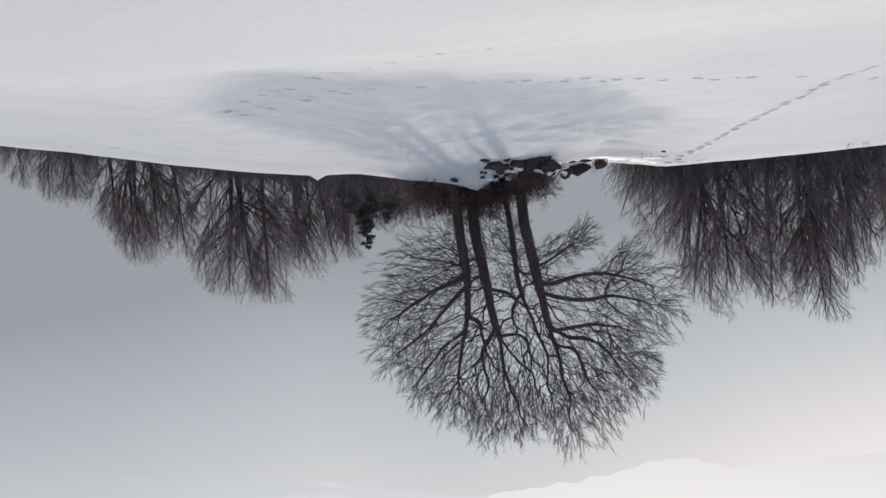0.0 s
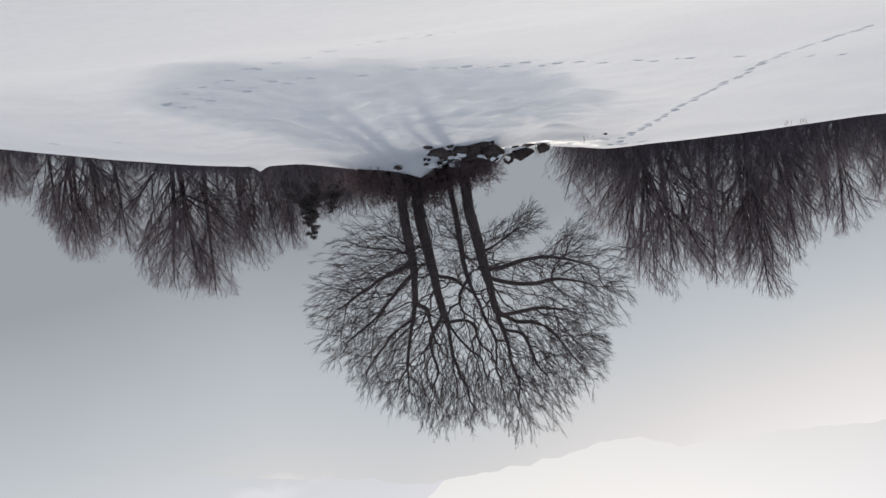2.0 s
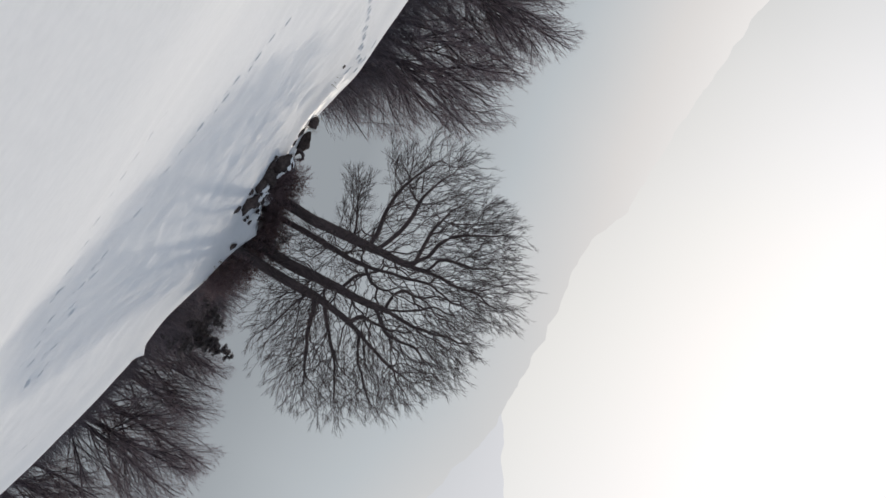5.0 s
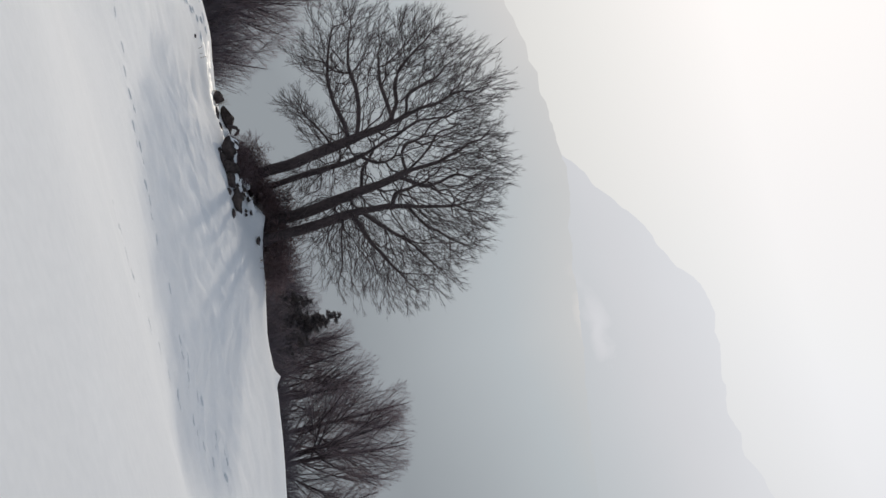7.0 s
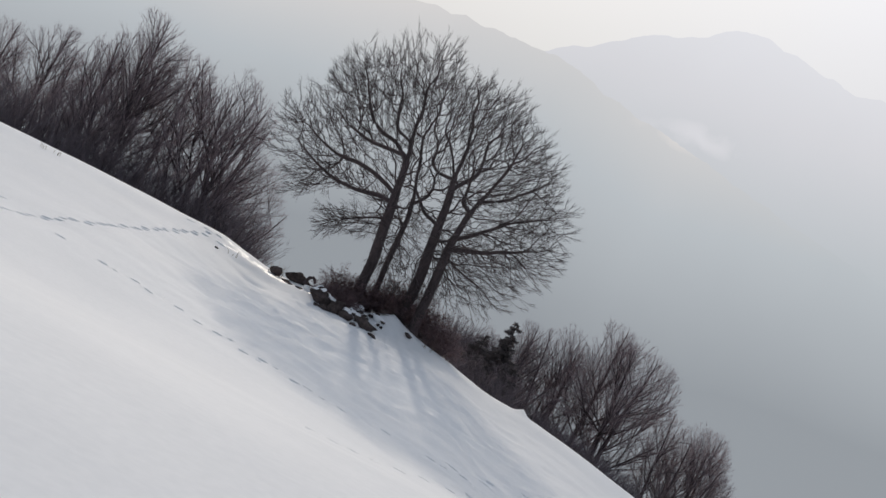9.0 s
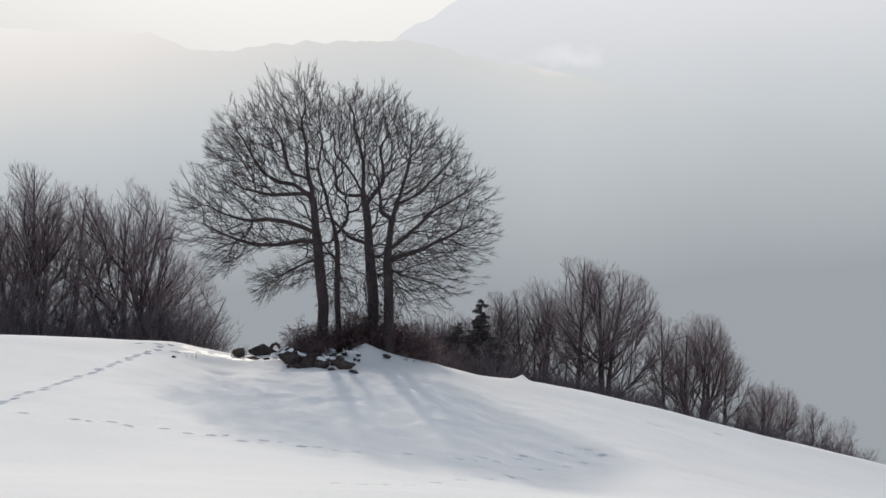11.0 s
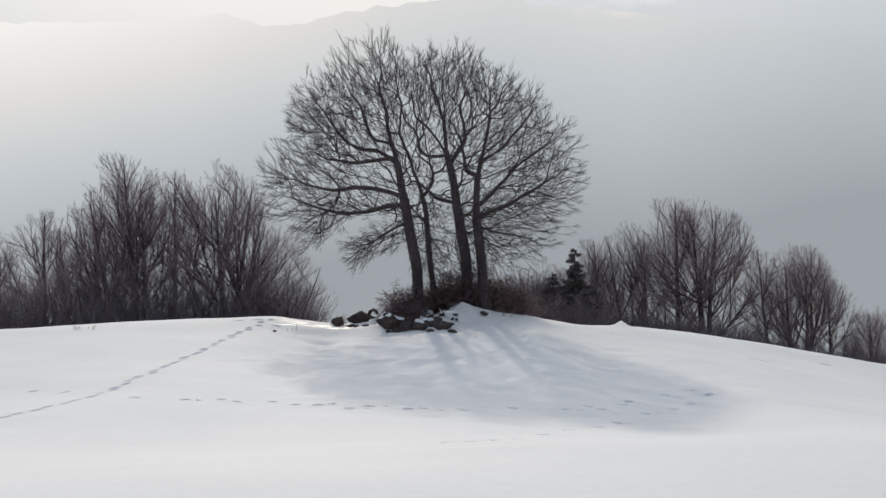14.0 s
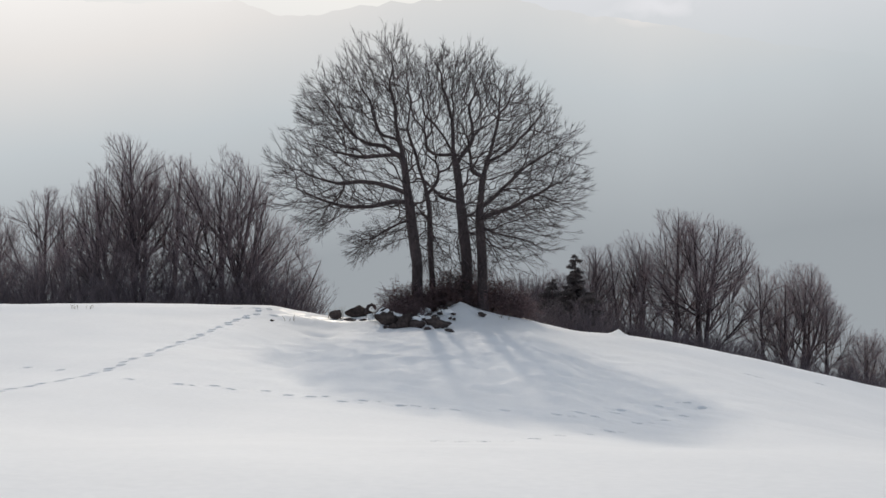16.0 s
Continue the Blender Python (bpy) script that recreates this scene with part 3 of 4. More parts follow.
stem_d = ((E0[0], E0[1], at_ground(*E0, 0.25)), (1.13, 52.5, 1.06), (1.03, 52.5, 2.64), (1.15, 52.4, 4.07), (1.46, 52.4, 5.17), (1.77, 52.3, 6.39), (1.86, 52.2, 7.47))
for k, s in enumerate((stem_a, stem_b, stem_c, stem_d)):
    beeches.stem(s, k)
# the limbs that leave each stem
LIMBS_A = (((-1.95, 52.4, 3.05), (-2.39, 52.1, 3.11), (-3.32, 51.7, 2.89), (-4.37, 51.4, 2.88), (-5.36, 51.2, 3.21), (-6.21, 51.0, 3.61)),
           ((-1.95, 52.4, 3.46), (-2.84, 52.8, 3.82), (-3.83, 53.2, 3.97), (-4.84, 53.6, 3.88), (-5.85, 53.9, 4.21), (-6.85, 54.0, 4.71)),
           ((-2.07, 52.5, 4.83), (-2.81, 52.2, 5.36), (-3.47, 51.9, 5.41), (-4.19, 51.6, 5.92), (-4.90, 51.3, 7.10), (-5.41, 51.0, 7.87)),
           ((-2.28, 52.6, 5.70), (-3.02, 53.1, 5.84), (-3.41, 53.6, 7.07), (-3.89, 54.0, 7.96), (-4.48, 54.3, 8.99)),
           ((-2.21, 52.6, 5.59), (-2.41, 52.5, 6.96), (-2.60, 52.2, 7.75), (-2.46, 52.0, 8.95)),
           ((-1.79, 52.4, 2.43), (-2.40, 52.2, 2.15), (-3.07, 52.1, 1.74), (-4.02, 52.0, 1.13)),
           ((-2.14, 52.5, 5.04), (-3.89, 54.0, 5.00), (-5.24, 54.8, 5.33), (-6.28, 55.2, 5.94)))
LIMBS_B = (((-1.27, 53.4, 3.98), (-1.62, 53.6, 5.11), (-1.94, 53.8, 6.11), (-1.78, 54.2, 7.27), (-2.00, 54.4, 8.43)),
           ((-0.98, 53.3, 3.49), (-0.64, 54.0, 4.01), (-0.72, 54.6, 4.89)))
LIMBS_C = (((-0.01, 53.1, 5.08), (-0.64, 53.4, 6.21), (-1.20, 53.8, 6.74), (-1.35, 54.0, 7.82)),
           ((0.13, 53.0, 4.72), (0.76, 53.4, 5.86), (0.65, 53.8, 7.09), (1.12, 54.0, 8.66)),
           ((-0.15, 53.1, 5.01), (-0.83, 52.6, 5.04), (-1.37, 52.2, 5.43)),
           ((-0.08, 53.2, 6.47), (-0.42, 52.8, 7.82), (-0.70, 52.5, 8.74)),
           ((0.20, 53.0, 3.13), (-0.43, 53.6, 3.29), (-0.86, 54.2, 3.73)))
LIMBS_D = (((1.13, 52.5, 2.84), (2.10, 52.2, 3.79), (2.91, 52.0, 4.57), (3.98, 51.8, 5.20), (4.79, 51.7, 5.73)),
           ((1.16, 52.5, 2.50), (2.69, 53.0, 3.06), (3.82, 53.3, 3.70), (4.74, 53.5, 4.19)),
           ((1.16, 52.5, 2.16), (1.83, 52.1, 1.74), (2.63, 51.8, 1.61), (3.56, 51.6, 1.20)),
           ((1.37, 52.4, 4.69), (2.40, 52.8, 5.33), (3.33, 53.2, 6.47), (3.83, 53.5, 7.41)),
           ((1.81, 52.3, 6.53), (2.36, 51.9, 7.44), (2.62, 51.6, 8.08)),
           ((1.29, 52.4, 4.07), (0.67, 51.8, 4.32), (0.59, 51.3, 5.23)))
for root, limbs in enumerate((LIMBS_A, LIMBS_B, LIMBS_C, LIMBS_D)):
    for pts in limbs:
        beeches.stem(pts, root, beeches.nearest(pts[0], root))


# the crown's upper outline: across, height
DOME = ((-7.6, 4.5), (-7.2, 5.1), (-6.9, 5.6), (-6.2, 6.1), (-6.05, 7.65), (-5.4, 8.45), (-4.6, 8.75), (-4, 9.6), (-3.2, 9.95), (-2.2, 9.85), (-1.7, 9.05), (-1.2, 8.65), (-0.8, 9.15), (0.5, 9.2), (1.2, 8.95), (2, 8.25), (2.8, 7.95), (3.4, 7.6), (3.8, 6.9), (4.1, 6.1), (4.9, 6.15), (5.3, 4.9))


def beech_space(p):
    """Room for twigs: under the domed outline, not round the bare trunks, and open below the long low limb."""
    if p[2] > float(spline(DOME, p[0])) or p[0] > 5.3 or p[0] < -7.4:
        return False
    if p[0] < -1.6 and p[2] < 2.75:
        low = abs(p[2] - 1.85 - 0.42 * (p[0] + 2.6)) < 0.55 and p[0] > -4.1  # the lowest limb's own twigs
        hanging = -6.3 < p[0] < -3.6 and p[2] > 1.85 + 0.75 * (p[0] + 5.3)  # twigs that hang from the long limb
        if not (low or hanging):
            return False
    if abs(p[1] - 52.8) > 4.5 - 0.45 * max(0.0, -2.0 - p[0]):
        return False
    if p[2] < 4.2 and rng.random() < 0.3:
        return False
    return not (p[2] < 2.4 and math.hypot(p[0] + 0.4, p[1] - 52.8) < 2.0 and rng.random() < 0.4)


HEART = (-0.9, 52.8, 2.6)
goals = crown_goals(21000, (-1.15, 52.8, 4.2), 6.7, 4.4, 6.0, 4.6, 11, 0.37, 0.12, beech_space)
gen = random.Random(5)


def outwardness(p):
    d = p[2] - 4.2
    return math.sqrt(((p[0] + 1.15) / 6.3) ** 2 + ((p[1] - 52.8) / 4.4) ** 2 + (d / (5.2 if d > 0 else 4.4)) ** 2)


beeches.branch_out(goals, [k for k, g in enumerate(goals) if gen.random() < (0.05 if g[2] < 3.4 else 0.005) + 0.36 * float(smooth(0.52, 0.88, outwardness(g))) * (1 - 0.5 * float(smooth(0.9, 1.05, outwardness(g))))], 1.75, 0.62, heart=HEART, aim=1.3)
GIRTHS = (0.225, 0.125, 0.235, 0.205)
beeches.finish(0.0108, 2.16, GIRTHS, 1, 0.14)
for k, label in enumerate(("tall bare beech with heavy low limbs on the knoll", "slender bare beech between two thicker ones",
                           "thick bare beech forking into upright limbs", "bare beech with wide-spreading limbs")):
    tree_from(beeches, k, "beech_tree", label, "beeches on the knoll", BARK, TWIG, 20 + k, twig_len=(0.28, 0.6), twig_r=0.0050, chance=0.9, thin=0.022, forks=3, tufts=4, wild=0.42,
              heart=HEART, rim=5.3)


def wood_tree(seed, stems, height, wide, low, limbs, girth, label, spread=0.3, rise=0.62, seat=0.55, gap=1.0):
    """A bare tree of the wood's edge: one or more stems, limbs that rise from them to the crown's outline, and three further orders of ever finer twigs.
    spread: how far the stems lean; rise: how steeply the limbs rise; seat: the height of the crown's widest part; gap: how far apart the twigs stand."""
    gen = random.Random(seed)
    tv, tf, cv, cf, made = [], [], [], [], []

    def room(p, w, most):
        """How far one can go from p along w inside the crown."""
        d = 0.0
        while d < most:
            q = p + w * (d + 0.15)
            h = q.z - height * seat
            side = math.hypot(q.x, q.y) / wide
            lump = 0.9 + 0.4 * noise.noise(Vector((q.x * 0.55 + seed, q.y * 0.55, q.z * 0.4)))
            if side * side + (h / (height * (1 - seat) if h > 0 else height * seat - low * 0.4)) ** 2 > lump:
                break
            d += 0.15
        return d

    def line(p, w, length, bits, lift, jog):
        pts = [p]
        for _ in range(bits):
            w = (w + Vector((gen.uniform(-1, 1), gen.uniform(-1, 1), gen.uniform(-1, 1))) * jog + Vector((0, 0, lift))).normalized()
            pts.append(pts[-1] + w * (length / bits))
        return pts

    def along(pts, t):
        f = t * (len(pts) - 1)
        k = min(int(f), len(pts) - 2)
        return pts[k].lerp(pts[k + 1], f - k), (pts[k + 1] - pts[k]).normalized()

    def aside(w, angle, turn):
        u = w.orthogonal().normalized()
        u.rotate(Quaternion(w, turn))
        return (w * math.cos(angle) + u * math.sin(angle)).normalized()

    def fine(pts, length, r, level):
        """Side shoots along a branch, and theirs, down to the last spikes."""
        step = (0.0, 0.0, 0.33, 0.14)[level] * gap
        n = max(3, int(length / step))
        turn = gen.uniform(0, 6.3)
        for k in range(n):
            t = 0.16 + 0.84 * (k + gen.random()) / n
            p, w = along(pts, min(t, 1.0))
            turn += 2.4 + gen.uniform(-0.5, 0.5)
            d = aside(w, gen.uniform(0.34, 0.78), turn)
            d = (d + Vector((0, 0, 0.16))).normalized()
            if level == 2:
                size = min(length * gen.uniform(0.35, 0.6) * (1.15 - 0.6 * t) + 0.2, room(p, d, 2.0) + 0.12)
                q = line(p, d, size, 2, 0.06, 0.16)
                tube(cv, cf, q, [r * 0.42, r * 0.32, 0.004], 3)
                fine(q, size, r * 0.5, 3)
            else:
                size = gen.uniform(0.25, 0.55) * (1.1 - 0.35 * t)
                spike(cv, cf, p, p + d * size, 0.0036)
        p, w = along(pts, 1.0)
        for _ in range(3):
            spike(cv, cf, p, p + (w + Vector((gen.uniform(-1, 1), gen.uniform(-1, 1), gen.uniform(-0.6, 0.9))) * 0.4).normalized() * gen.uniform(0.15, 0.42), 0.0045)

    for k in range(stems):
        a = 2 * math.pi * k / stems + gen.uniform(-0.4, 0.4)
        lean = spread * gen.uniform(0.6, 1.2) if stems > 1 else 0.03
        w = Vector((math.cos(a) * lean, math.sin(a) * lean, 1)).normalized()
        foot = Vector((math.cos(a), math.sin(a), 0)) * (0.12 if stems > 1 else 0.0)
        tall = room(foot + w * low, w, height * 1.2) + low
        stem = line(foot, w, tall, 9, 0.02, 0.05)
        g = girth / math.sqrt(stems) * gen.uniform(0.85, 1.1)
        tube(tv, tf, stem, [g * (1.25 if q == 0 else 1) * (1 - 0.93 * q / 9) + 0.006 for q in range(10)], 6)
        fine(stem[6:], tall * 0.33, g * 0.25, 2)
        turn = gen.uniform(0, 6.3)
        for b in range(limbs):
            t = (low / height) + (0.92 - low / height) * ((b + gen.random() * 0.6) / limbs) ** 0.9
            p, w = along(stem, t)
            turn += 2.4 + gen.uniform(-0.4, 0.4)
            d = (Vector((math.cos(turn), math.sin(turn), 0)) * (1 - 0.35 * t) + Vector((0, 0, rise * gen.uniform(0.9, 1.9) + 0.5 * t))).normalized()
            size = (room(p, d, 6.0) + 0.1) * gen.uniform(0.8, 1.02)
            if size < 0.4:
                continue
            r = min(g * (1 - t) * 0.5, 0.010 + 0.012 * size)
            q = line(p, d, size, 6, 0.05, 0.11)
            lv, lf = [], []
            tube(lv, lf, q, [r * (1 - 0.85 * m / 6) + 0.003 for m in range(7)], 5)
            made.append((lv, lf))
            fine(q, size, r * 0.8, 2)
            for _ in range(max(1, int(size / 0.6))):  # the limb's own forks
                t2 = gen.uniform(0.12, 0.75)
                p2, w2 = along(q, t2)
                d2 = (aside(w2, gen.uniform(0.35, 0.65), gen.uniform(0, 6.3)) + Vector((0, 0, 0.15))).normalized()
                size2 = min((room(p2, d2, 4.0) + 0.1) * gen.uniform(0.8, 1.0), size * 0.8)
                if size2 < 0.35:
                    continue
                q2 = line(p2, d2, size2, 4, 0.04, 0.12)
                tube(lv, lf, q2, [r * 0.62 * (1 - 0.8 * m / 4) + 0.003 for m in range(5)], 3)
                fine(q2, size2, r * 0.5, 2)
    thing = new("wood_tree")
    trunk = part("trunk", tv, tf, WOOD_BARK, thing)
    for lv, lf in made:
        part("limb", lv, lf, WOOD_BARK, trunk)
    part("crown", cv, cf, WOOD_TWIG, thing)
    return tagged(thing, label, "tree", "bare trees at the wood's edge")


# the kinds of tree in both woods
KINDS = [wood_tree(31, 4, 9.6, 3.3, 1.4, 6, 0.42, "many-stemmed bare tree with upswept grey-brown twigs", 0.34, 0.6, 0.52, 1.16),
         wood_tree(32, 2, 9.4, 4.0, 1.2, 11, 0.29, "twin-stemmed bare tree with a broad twiggy crown", 0.07, 0.3, 0.50, 0.76),
         wood_tree(33, 6, 8.0, 3.2, 0.6, 4, 0.36, "bushy bare coppice tree spreading from its base", 0.55, 0.4, 0.45, 1.02),
         wood_tree(34, 1, 9.0, 2.5, 1.8, 15, 0.19, "slim bare tree at the wood's edge", 0.0, 0.45, 0.54, 0.76),
         wood_tree(35, 5, 5.0, 2.4, 0.2, 3, 0.16, "low bare hazel bush at the wood's edge", 0.6, 0.4, 0.42, 1.15)]
HEIGHTS = [max(v.co.z for o in k.children if o.name.startswith("crown") for v in o.data.vertices) for k in KINDS]
FIRST = [True] * 5


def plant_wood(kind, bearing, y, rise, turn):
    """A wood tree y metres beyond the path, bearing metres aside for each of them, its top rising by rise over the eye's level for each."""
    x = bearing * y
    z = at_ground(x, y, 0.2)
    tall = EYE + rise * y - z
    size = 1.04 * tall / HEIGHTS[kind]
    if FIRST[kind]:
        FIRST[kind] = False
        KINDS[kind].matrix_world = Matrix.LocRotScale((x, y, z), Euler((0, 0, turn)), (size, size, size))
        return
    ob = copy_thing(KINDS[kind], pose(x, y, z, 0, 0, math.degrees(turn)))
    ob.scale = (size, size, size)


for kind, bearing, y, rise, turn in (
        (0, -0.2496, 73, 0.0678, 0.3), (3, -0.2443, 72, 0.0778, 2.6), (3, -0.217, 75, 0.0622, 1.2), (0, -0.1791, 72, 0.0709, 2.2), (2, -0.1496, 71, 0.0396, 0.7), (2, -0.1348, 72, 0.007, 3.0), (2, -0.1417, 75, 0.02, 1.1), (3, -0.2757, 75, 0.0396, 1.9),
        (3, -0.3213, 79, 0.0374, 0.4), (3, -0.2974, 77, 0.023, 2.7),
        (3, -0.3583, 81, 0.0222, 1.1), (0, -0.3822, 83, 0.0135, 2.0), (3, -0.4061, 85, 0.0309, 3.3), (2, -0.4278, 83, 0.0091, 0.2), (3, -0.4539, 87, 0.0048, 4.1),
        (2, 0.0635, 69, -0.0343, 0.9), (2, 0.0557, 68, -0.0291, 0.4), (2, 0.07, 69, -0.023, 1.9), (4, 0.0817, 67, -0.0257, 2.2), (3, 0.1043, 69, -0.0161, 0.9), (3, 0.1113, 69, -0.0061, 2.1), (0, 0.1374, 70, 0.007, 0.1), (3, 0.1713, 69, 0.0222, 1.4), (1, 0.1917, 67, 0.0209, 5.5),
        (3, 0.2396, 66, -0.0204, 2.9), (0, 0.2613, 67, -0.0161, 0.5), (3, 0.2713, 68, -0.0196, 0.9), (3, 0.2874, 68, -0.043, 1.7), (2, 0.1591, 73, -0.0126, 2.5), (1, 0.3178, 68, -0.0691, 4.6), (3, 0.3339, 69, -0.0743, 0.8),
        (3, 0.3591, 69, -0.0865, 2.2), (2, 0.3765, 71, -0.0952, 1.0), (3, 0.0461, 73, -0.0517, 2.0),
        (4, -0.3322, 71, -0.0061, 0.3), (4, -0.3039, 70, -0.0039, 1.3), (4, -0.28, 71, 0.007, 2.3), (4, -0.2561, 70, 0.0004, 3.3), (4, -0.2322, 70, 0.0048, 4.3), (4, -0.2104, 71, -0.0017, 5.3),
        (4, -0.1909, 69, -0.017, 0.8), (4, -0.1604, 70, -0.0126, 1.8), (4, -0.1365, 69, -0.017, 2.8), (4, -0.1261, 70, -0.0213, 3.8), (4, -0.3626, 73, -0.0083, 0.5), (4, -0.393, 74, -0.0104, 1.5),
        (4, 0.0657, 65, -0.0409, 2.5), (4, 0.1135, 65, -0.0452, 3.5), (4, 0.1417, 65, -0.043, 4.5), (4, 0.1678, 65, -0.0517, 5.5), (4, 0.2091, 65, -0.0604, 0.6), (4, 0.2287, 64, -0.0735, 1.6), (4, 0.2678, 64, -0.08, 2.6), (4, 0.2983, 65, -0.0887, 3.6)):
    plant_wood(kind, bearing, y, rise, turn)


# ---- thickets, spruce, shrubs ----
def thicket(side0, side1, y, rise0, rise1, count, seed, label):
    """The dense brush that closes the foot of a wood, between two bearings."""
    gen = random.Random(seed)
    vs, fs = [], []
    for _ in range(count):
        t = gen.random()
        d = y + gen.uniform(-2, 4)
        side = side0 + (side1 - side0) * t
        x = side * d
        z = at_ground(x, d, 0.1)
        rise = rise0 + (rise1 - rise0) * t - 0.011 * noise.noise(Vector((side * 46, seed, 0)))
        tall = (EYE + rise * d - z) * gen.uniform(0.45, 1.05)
        w = Vector((gen.uniform(-0.7, 0.7), gen.uniform(-0.5, 0.5), 1)).normalized()
        p = Vector((x, d, z))
        tube(vs, fs, [p, p + w * tall * 0.5, p + w * tall + Vector((gen.uniform(-0.3, 0.3), 0, 0))], [0.022, 0.016, 0.006], 3)
        for _ in range(9):
            s = p + w * tall * gen.uniform(0.15, 1.0)
            e = (w * 0.6 + Vector((gen.uniform(-1, 1), gen.uniform(-1, 1), gen.uniform(-0.2, 0.7)))).normalized()
            spike(vs, fs, s, s + e * gen.uniform(0.3, 0.9), 0.010)
    ob = new("brushwood", mesh_of("brushwood", vs, fs, BRUSH))
    return tagged(ob, label, "brushwood", kind="stuff")


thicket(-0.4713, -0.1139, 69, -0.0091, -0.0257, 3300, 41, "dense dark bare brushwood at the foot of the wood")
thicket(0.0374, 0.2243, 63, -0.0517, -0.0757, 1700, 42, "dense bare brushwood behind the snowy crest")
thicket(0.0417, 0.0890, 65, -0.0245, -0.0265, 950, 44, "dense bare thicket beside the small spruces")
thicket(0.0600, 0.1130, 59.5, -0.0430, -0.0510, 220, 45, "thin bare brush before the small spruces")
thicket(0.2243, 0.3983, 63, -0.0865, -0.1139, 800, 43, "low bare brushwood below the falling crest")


def spruce(x, y, tall, wide, seed):
    gen = random.Random(seed)
    thing = new("spruce_tree")
    thing.location = (x, y, at_ground(x, y, 0.2))
    tv, tf, nv, nf = [], [], [], []
    tube(tv, tf, [(0, 0, 0), (0.03, 0, tall * 0.5), (0, 0, tall)], [0.14, 0.08, 0.015], 6)
    z = 0.5
    while z < tall - 0.05:
        reach = wide * (1 - z / tall) ** 1.15 + 0.05
        for k in range(15 if z < tall - 1 else 8):
            a = gen.uniform(0, 2 * math.pi)
            h = z + gen.uniform(-0.14, 0.14)
            r = reach * gen.uniform(0.4, 1.25) * (1 + 0.5 * noise.noise(Vector((math.cos(a) * 1.4, math.sin(a) * 1.4 + seed, h * 1.5))))
            s, m = Vector((0, 0, h)), Vector((math.cos(a) * r * 0.5, math.sin(a) * r * 0.5, h - r * 0.22))
            e = Vector((math.cos(a) * r, math.sin(a) * r, h - r * 0.2))
            tube(tv, tf, [s, m, e], [0.018, 0.012, 0.005], 3)
            for _ in range(max(6, int(r * 280))):
                t = gen.uniform(0.15, 1.0)
                p = s.lerp(m, t * 2) if t < 0.5 else m.lerp(e, t * 2 - 1)
                w = Vector((math.cos(a) + gen.uniform(-1, 1), math.sin(a) + gen.uniform(-1, 1), gen.uniform(-0.9, 0.4))).normalized()
                n = Vector((gen.uniform(-1, 1), gen.uniform(-1, 1), gen.uniform(-1, 1))).cross(w).normalized() * 0.032
                q = p + w * gen.uniform(0.10, 0.24)
                o = len(nv)
                nv += [tuple(p - n), tuple(p + n), tuple(q)]
                nf.append((o, o + 1, o + 2))
        z += gen.uniform(0.17, 0.3)
    part("trunk", tv, tf, WOOD_BARK, thing)
    part("foliage", nv, nf, NEEDLE, thing, "dark green needles", False)
    return tagged(thing, "small dark green spruce among bare trees", "tree")


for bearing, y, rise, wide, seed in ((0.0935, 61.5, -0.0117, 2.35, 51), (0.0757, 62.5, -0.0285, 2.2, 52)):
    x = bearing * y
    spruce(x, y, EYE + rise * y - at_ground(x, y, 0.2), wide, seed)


def shrub(x, y, tall, wide, seed, leaves=0, label="leafless brown shrub among the rocks"):
    """A bramble or thorn: many thin stems from one foot, finely branched, with a few withered leaves."""
    gen = random.Random(seed)
    plant = Plant()
    first = plant.add((0, 0, 0), -1, 0)
    for k in range(7):
        a, lean = gen.uniform(0, 2 * math.pi), gen.uniform(0.1, 0.5)
        top = tall * gen.uniform(0.3, 0.55)
        plant.stem(((0, 0, 0), (math.cos(a) * lean * top, math.sin(a) * lean * top, top)), 0, first, 0.12)
    pts = crown_goals(520, (0, 0, tall * 0.42), wide, wide, tall * 0.58, tall * 0.42, seed, 0.5, 0.4)
    plant.branch_out(pts, [k for k in range(len(pts)) if gen.random() < 0.6], 1.5, 0.85, 9, 0.02, 0.8)
    plant.finish(0.005, 2.3, [0.06], 1)
    thing = tree_from(plant, 0, "shrub", label, "shrubs under the beeches", BRAMBLE, BRAMBLE, seed, thin=0.02, twig_len=(0.15, 0.34), twig_r=0.006, chance=1.0, forks=3,
                      category="shrub", limb_r=0.03, flare=1.0, rise=0.1, tufts=4, wild=0.6, bent=False, names=("stem", "branch", "crown"))
    thing.location = (x, y, at_ground(x, y, 0.08))
    lv, lf = [], []
    for c in pts:
        for _ in range(4):
            if gen.random() < leaves:
                q = Vector(c) + Vector((gen.uniform(-1, 1), gen.uniform(-1, 1), gen.uniform(-1, 1))) * 0.12
                e = Vector((gen.uniform(-1, 1), gen.uniform(-1, 1), gen.uniform(-1, 0.3))).normalized()
                side = e.cross(Vector((gen.uniform(-1, 1), gen.uniform(-1, 1), 1))).normalized() * 0.03
                o = len(lv)
                m = q + e * 0.045 + side.cross(e) * 0.25
                lv += [tuple(q), tuple(m + side), tuple(q + e * 0.09), tuple(m - side)]
                lf.append((o, o + 1, o + 2, o + 3))
    if lf:
        part("foliage", lv, lf, DRY_LEAF, thing, "withered red-brown leaves", False)
    return thing


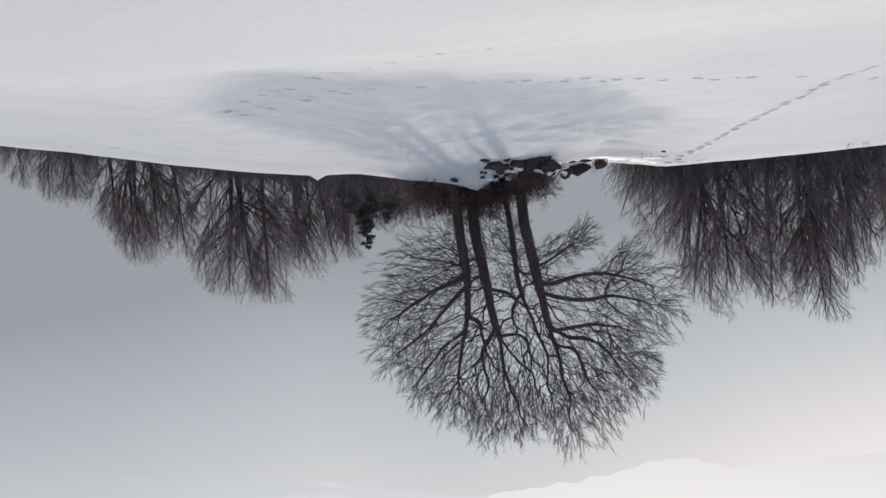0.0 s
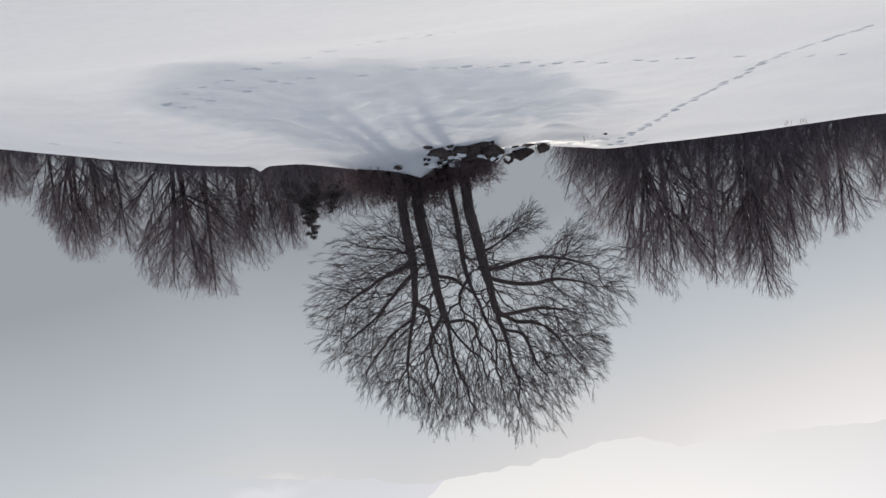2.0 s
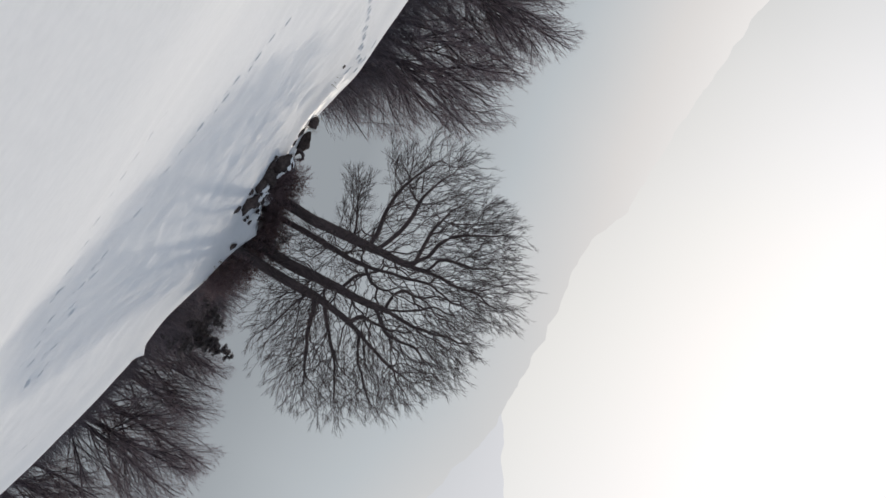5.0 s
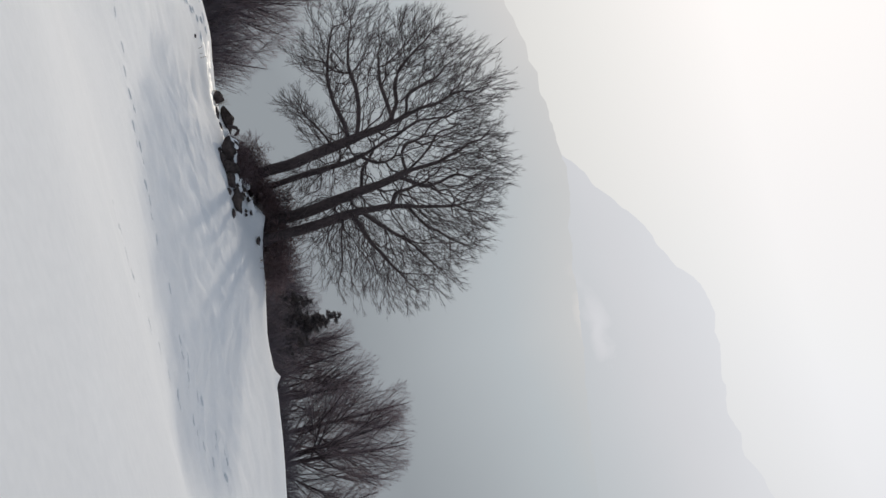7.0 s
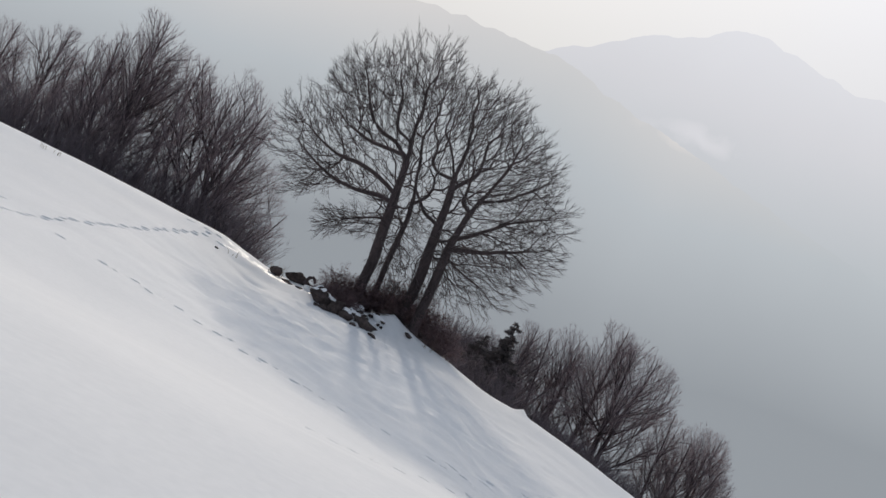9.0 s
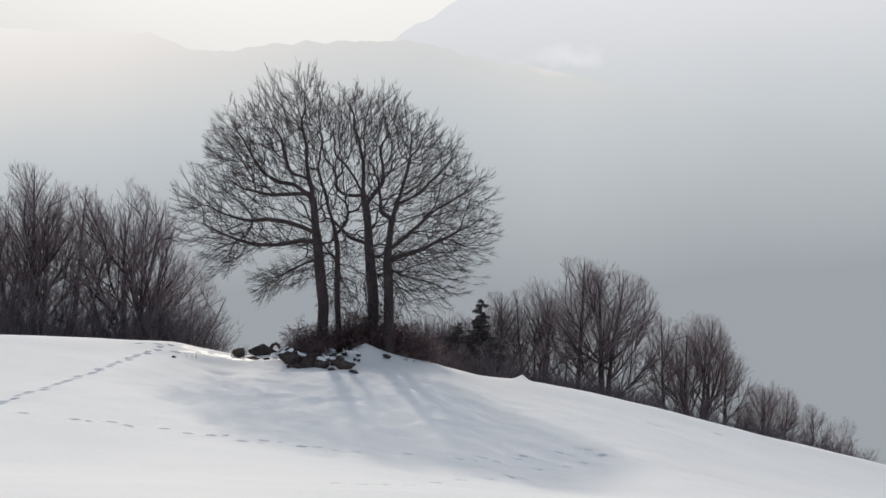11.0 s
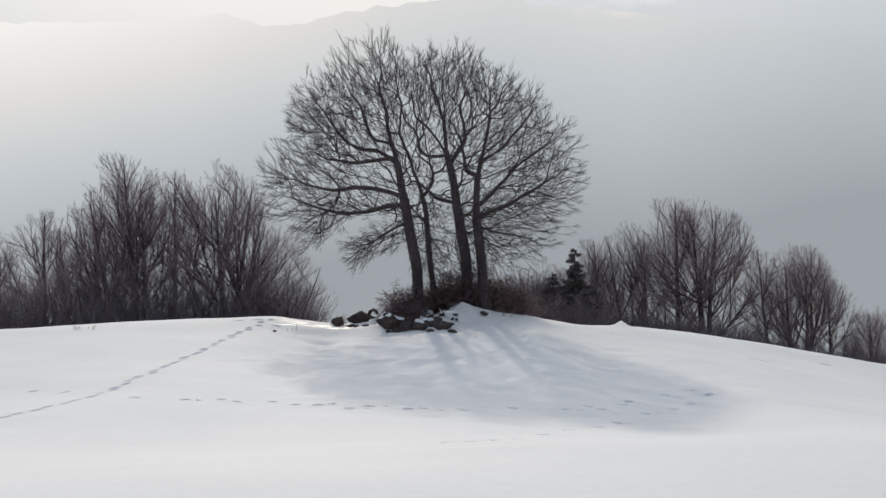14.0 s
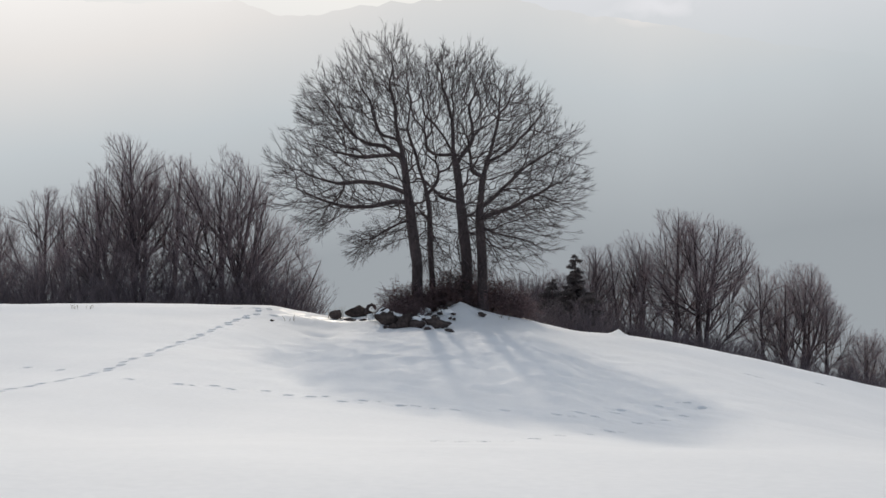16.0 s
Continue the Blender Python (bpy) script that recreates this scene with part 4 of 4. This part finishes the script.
for k, (x, y, tall, wide, leaves) in enumerate(((-2.2, 52.1, 1.35, 0.85, 0.2), (-1.75, 52.0, 1.2, 0.8, 0.3), (-1.05, 52.9, 1.3, 0.9, 0.4), (-0.4, 52.8, 1.3, 0.9, 0.6), (0.2, 53.4, 1.9, 1.1, 0.7),
                                                (0.9, 53.3, 2.1, 1.0, 0.7), (1.6, 52.9, 1.5, 0.9, 0.3), (2.1, 53.0, 1.5, 1.0, 0.15), (2.7, 53.2, 1.1, 0.8, 0.1), (-2.35, 50.9, 0.75, 0.6, 0.2), (-1.75, 50.9, 0.7, 0.55, 0.2), (-0.2, 53.6, 1.6, 1.0, 0.6))):
    shrub(x, y, tall, wide, 60 + k, leaves, "bare brown shrub with withered leaves among rocks" if leaves > 0.3 else "leafless brown shrub among the rocks")


# ---- rocks, snow on them, grass ----
def lump(sx, sy, sz, seed, cuts=3, sharp=0.4, flat=0.97):
    """A weathered angular boulder: a sphere pressed by random planes and roughened."""
    gen = random.Random(seed)
    bm = bmesh.new()
    bmesh.ops.create_icosphere(bm, subdivisions=cuts, radius=1.0)
    planes = [(Vector((gen.uniform(-1, 1), gen.uniform(-1, 1), gen.uniform(-1, 1))).normalized(), gen.uniform(0.3, 0.7)) for _ in range(14)]
    for v in bm.verts:
        for n, d in planes:
            over = v.co.dot(n) - d
            if over > 0:
                v.co -= n * over * flat
        v.co *= 1 + sharp * 0.6 * noise.noise(v.co * 1.6 + Vector((seed, 0, 0))) + 0.12 * noise.noise(v.co * 4.5 + Vector((0, seed, 0)))
        v.co = Vector((v.co.x * sx, v.co.y * sy, v.co.z * sz)) * 1.18
    bm.normal_update()
    vs, fs = [tuple(v.co) for v in bm.verts], [tuple(v.index for v in f.verts) for f in bm.faces]
    tops = [f.index for f in bm.faces if f.normal.z > 0.7 and f.calc_center_median().z > 0.35 * sz]
    bm.free()
    return vs, fs, tops


def snow_on(vs, fs, tops, deep, seed):
    """Snow lying on the upper faces of a stone, thin at its edge and swelling inward."""
    count = collections.Counter(i for k in tops for i in fs[k])
    rim = collections.Counter()
    for k in tops:
        f = fs[k]
        for a, b in zip(f, f[1:] + f[:1]):
            rim[(min(a, b), max(a, b))] += 1
    edge = {i for pair, n in rim.items() if n == 1 for i in pair}
    index, out = {}, []
    for i in count:
        index[i] = len(out)
        x, y, z = vs[i]
        out.append((x, y, z + (0.004 if i in edge else deep * (0.8 + 0.6 * noise.noise(Vector((x * 5, y * 5, seed)))))))
    return out, [tuple(index[i] for i in fs[k]) for k in tops]


def boulder(x, y, sx, sy, sz, seed, sink, cap=False, turn=0.0, name="boulder", label="dark grey weathered limestone boulder in the snow"):
    thing = new(name)
    thing.matrix_world = pose(x, y, at_ground(x, y) + sz * (0.8 - sink), seed % 7 * 3 - 9, seed % 5 * 4 - 8, turn)
    vs, fs, tops = lump(sx, sy, sz, seed)
    stone = part("stone", vs, fs, ROCK, thing, smooth_faces=False)
    if cap and tops:
        cvs, cfs = snow_on(vs, fs, tops, 0.06, seed)
        part("snow_cap", cvs, cfs, SNOW, stone, "white snow cap")
    return tagged(thing, label, "rock", "rocks on the knoll")


STONE, FLAT = "small dark stone sticking out of the snow", "flat dark stone lying in the snow"
boulder(-4.82, 52.6, 0.26, 0.22, 0.28, 71, 0.1, label=STONE)
boulder(-3.85, 53.3, 0.72, 0.45, 0.34, 72, 0.1, turn=20)
boulder(-4.15, 51.8, 0.26, 0.2, 0.10, 74, 0.4)
boulder(-2.53, 49.7, 0.45, 0.34, 0.45, 75, 0.2, cap=True)
boulder(-1.93, 49.5, 0.43, 0.33, 0.41, 76, 0.25, turn=40)
boulder(-1.45, 49.3, 0.38, 0.26, 0.28, 77, 0.3, cap=True, turn=-20)
boulder(-1.35, 50.3, 0.23, 0.20, 0.25, 78, 0.2, cap=True)
boulder(-0.95, 49.9, 0.22, 0.2, 0.18, 81, 0.2, cap=True, turn=60)
boulder(-0.62, 48.9, 0.62, 0.36, 0.27, 79, 0.2, turn=-12, label="grey limestone slab leaning out of the snow")
for x, y, size, seed, turn in ((-1.75, 50.0, 0.3, 171, 30), (-1.25, 49.6, 0.26, 172, 75), (-1.0, 50.4, 0.3, 173, 10), (-2.15, 50.1, 0.32, 174, 50), (-1.55, 50.8, 0.28, 175, 110), (-0.7, 50.3, 0.24, 176, 140)):
    boulder(x, y, size * 1.25, size, size * 0.9, seed, 0.1, cap=seed % 2 == 0, turn=turn, label="dark jagged boulder in the heap under the beeches")
boulder(-1.01, 48.6, 0.20, 0.16, 0.11, 88, 0.35, label=FLAT)
boulder(-2.27, 49.2, 0.28, 0.2, 0.2, 89, 0.3, turn=25)
boulder(-0.20, 51.6, 0.22, 0.2, 0.16, 80, 0.2, turn=20)
boulder(-0.14, 48.1, 0.29, 0.18, 0.11, 82, 0.25, turn=-25, label=FLAT)
boulder(1.15, 51.0, 0.21, 0.16, 0.13, 83, 0.2, label=STONE)
boulder(0.0, 50.8, 0.13, 0.1, 0.07, 84, 0.2, turn=30, label=STONE)
boulder(-3.95, 50.9, 0.12, 0.1, 0.05, 85, 0.3, label=FLAT)
boulder(-3.55, 50.6, 0.18, 0.1, 0.06, 86, 0.3, label=FLAT)
boulder(-2.95, 50.6, 0.16, 0.1, 0.07, 87, 0.3, turn=15, label=FLAT)
boulder(-6.85, 49.0, 0.12, 0.08, 0.05, 90, 0.3, label=FLAT)


scatter = random.Random(17)
for k in range(22):  # broken stones between the boulders
    x, y = scatter.uniform(-2.9, 0.15), scatter.uniform(48.9, 51.6)
    size = scatter.uniform(0.07, 0.2)
    boulder(x, y, size * scatter.uniform(0.9, 1.7), size, size * scatter.uniform(0.5, 0.9), 130 + k, scatter.uniform(0.0, 0.3), cap=size > 0.13, turn=scatter.uniform(0, 180), label="broken dark stone wedged between boulders and snow")


def bent_stub(x, y):
    """A dead stub that leans out of the snow and bends over."""
    vs, fs = [], []
    arc = [(-0.16, 0.05, -0.12), (-0.11, 0.03, 0.10), (-0.04, 0.02, 0.24), (0.06, 0.02, 0.30), (0.15, 0.02, 0.25), (0.205, 0.03, 0.15), (0.21, 0.03, 0.06)]
    tube(vs, fs, arc, [0.10, 0.085, 0.085, 0.08, 0.08, 0.065, 0.03], 6)
    ob = new("tree_stub", mesh_of("tree_stub", vs, fs, BARK))
    ob.location = (x, y, max(at_ground(x, y), -1.33))
    ob.scale = (1.05, 1.05, 0.9)
    return tagged(ob, "dark bent dead stub arching over the snow", "stump")


bent_stub(-3.42, 52.9)


def snow_heap(x, y, sx, sy, sz, seed):
    """Wind-packed snow lodged between the rocks."""
    vs, fs, _ = lump(sx, sy, sz, seed, 3, 0.25, 0.6)
    ob = new("snow_heap", mesh_of("snow_heap", vs, fs, SNOW))
    ob.location = (x, y, at_ground(x, y) + sz * 0.1)
    return tagged(ob, "white snow heap lodged between dark rocks", "snow", "snow heaps on the knoll")


for k, (x, y, sx, sy, sz) in enumerate(((-1.2, 51.9, 0.34, 0.3, 0.3), (-3.2, 51.9, 0.34, 0.4, 0.26), (-1.15, 50.2, 0.35, 0.25, 0.22), (-1.75, 50.4, 0.2, 0.25, 0.3), (-0.6, 49.8, 0.35, 0.25, 0.2), (-0.15, 51.0, 0.3, 0.3, 0.22))):
    snow_heap(x, y, sx, sy, sz, 120 + k)


def tuft(x, y, blades, tall, seed):
    gen = random.Random(seed)
    vs, fs = [], []
    for _ in range(blades):
        w = Vector((gen.uniform(-0.35, 0.35), gen.uniform(-0.3, 0.3), 1)).normalized()
        p = Vector((gen.uniform(-0.2, 0.2), gen.uniform(-0.1, 0.1), 0))
        n = tall * gen.uniform(0.5, 1.1)
        tube(vs, fs, [p, p + w * n * 0.6, p + w * n + Vector((gen.uniform(-0.08, 0.08), 0, -0.03))], [0.009, 0.007, 0.004], 3)
    ob = new("grass_tuft", mesh_of("grass_tuft", vs, fs, GRASS))
    ob.location = (x, y, at_ground(x, y, 0.03))
    return tagged(ob, "dry yellow-brown grass stalks poking through snow", "grass", "grass tufts in the snow", "stuff")


for k, (x, y, n, tall) in enumerate(((-4.7, 52.8, 16, 0.6), (-14.8, 50.5, 6, 0.24), (-14.2, 50.6, 5, 0.22), (-6.3, 49.6, 4, 0.3), (-4.95, 52.8, 10, 0.45), (2.0, 51.4, 8, 0.3))):
    tuft(x, y, n, tall, 90 + k)
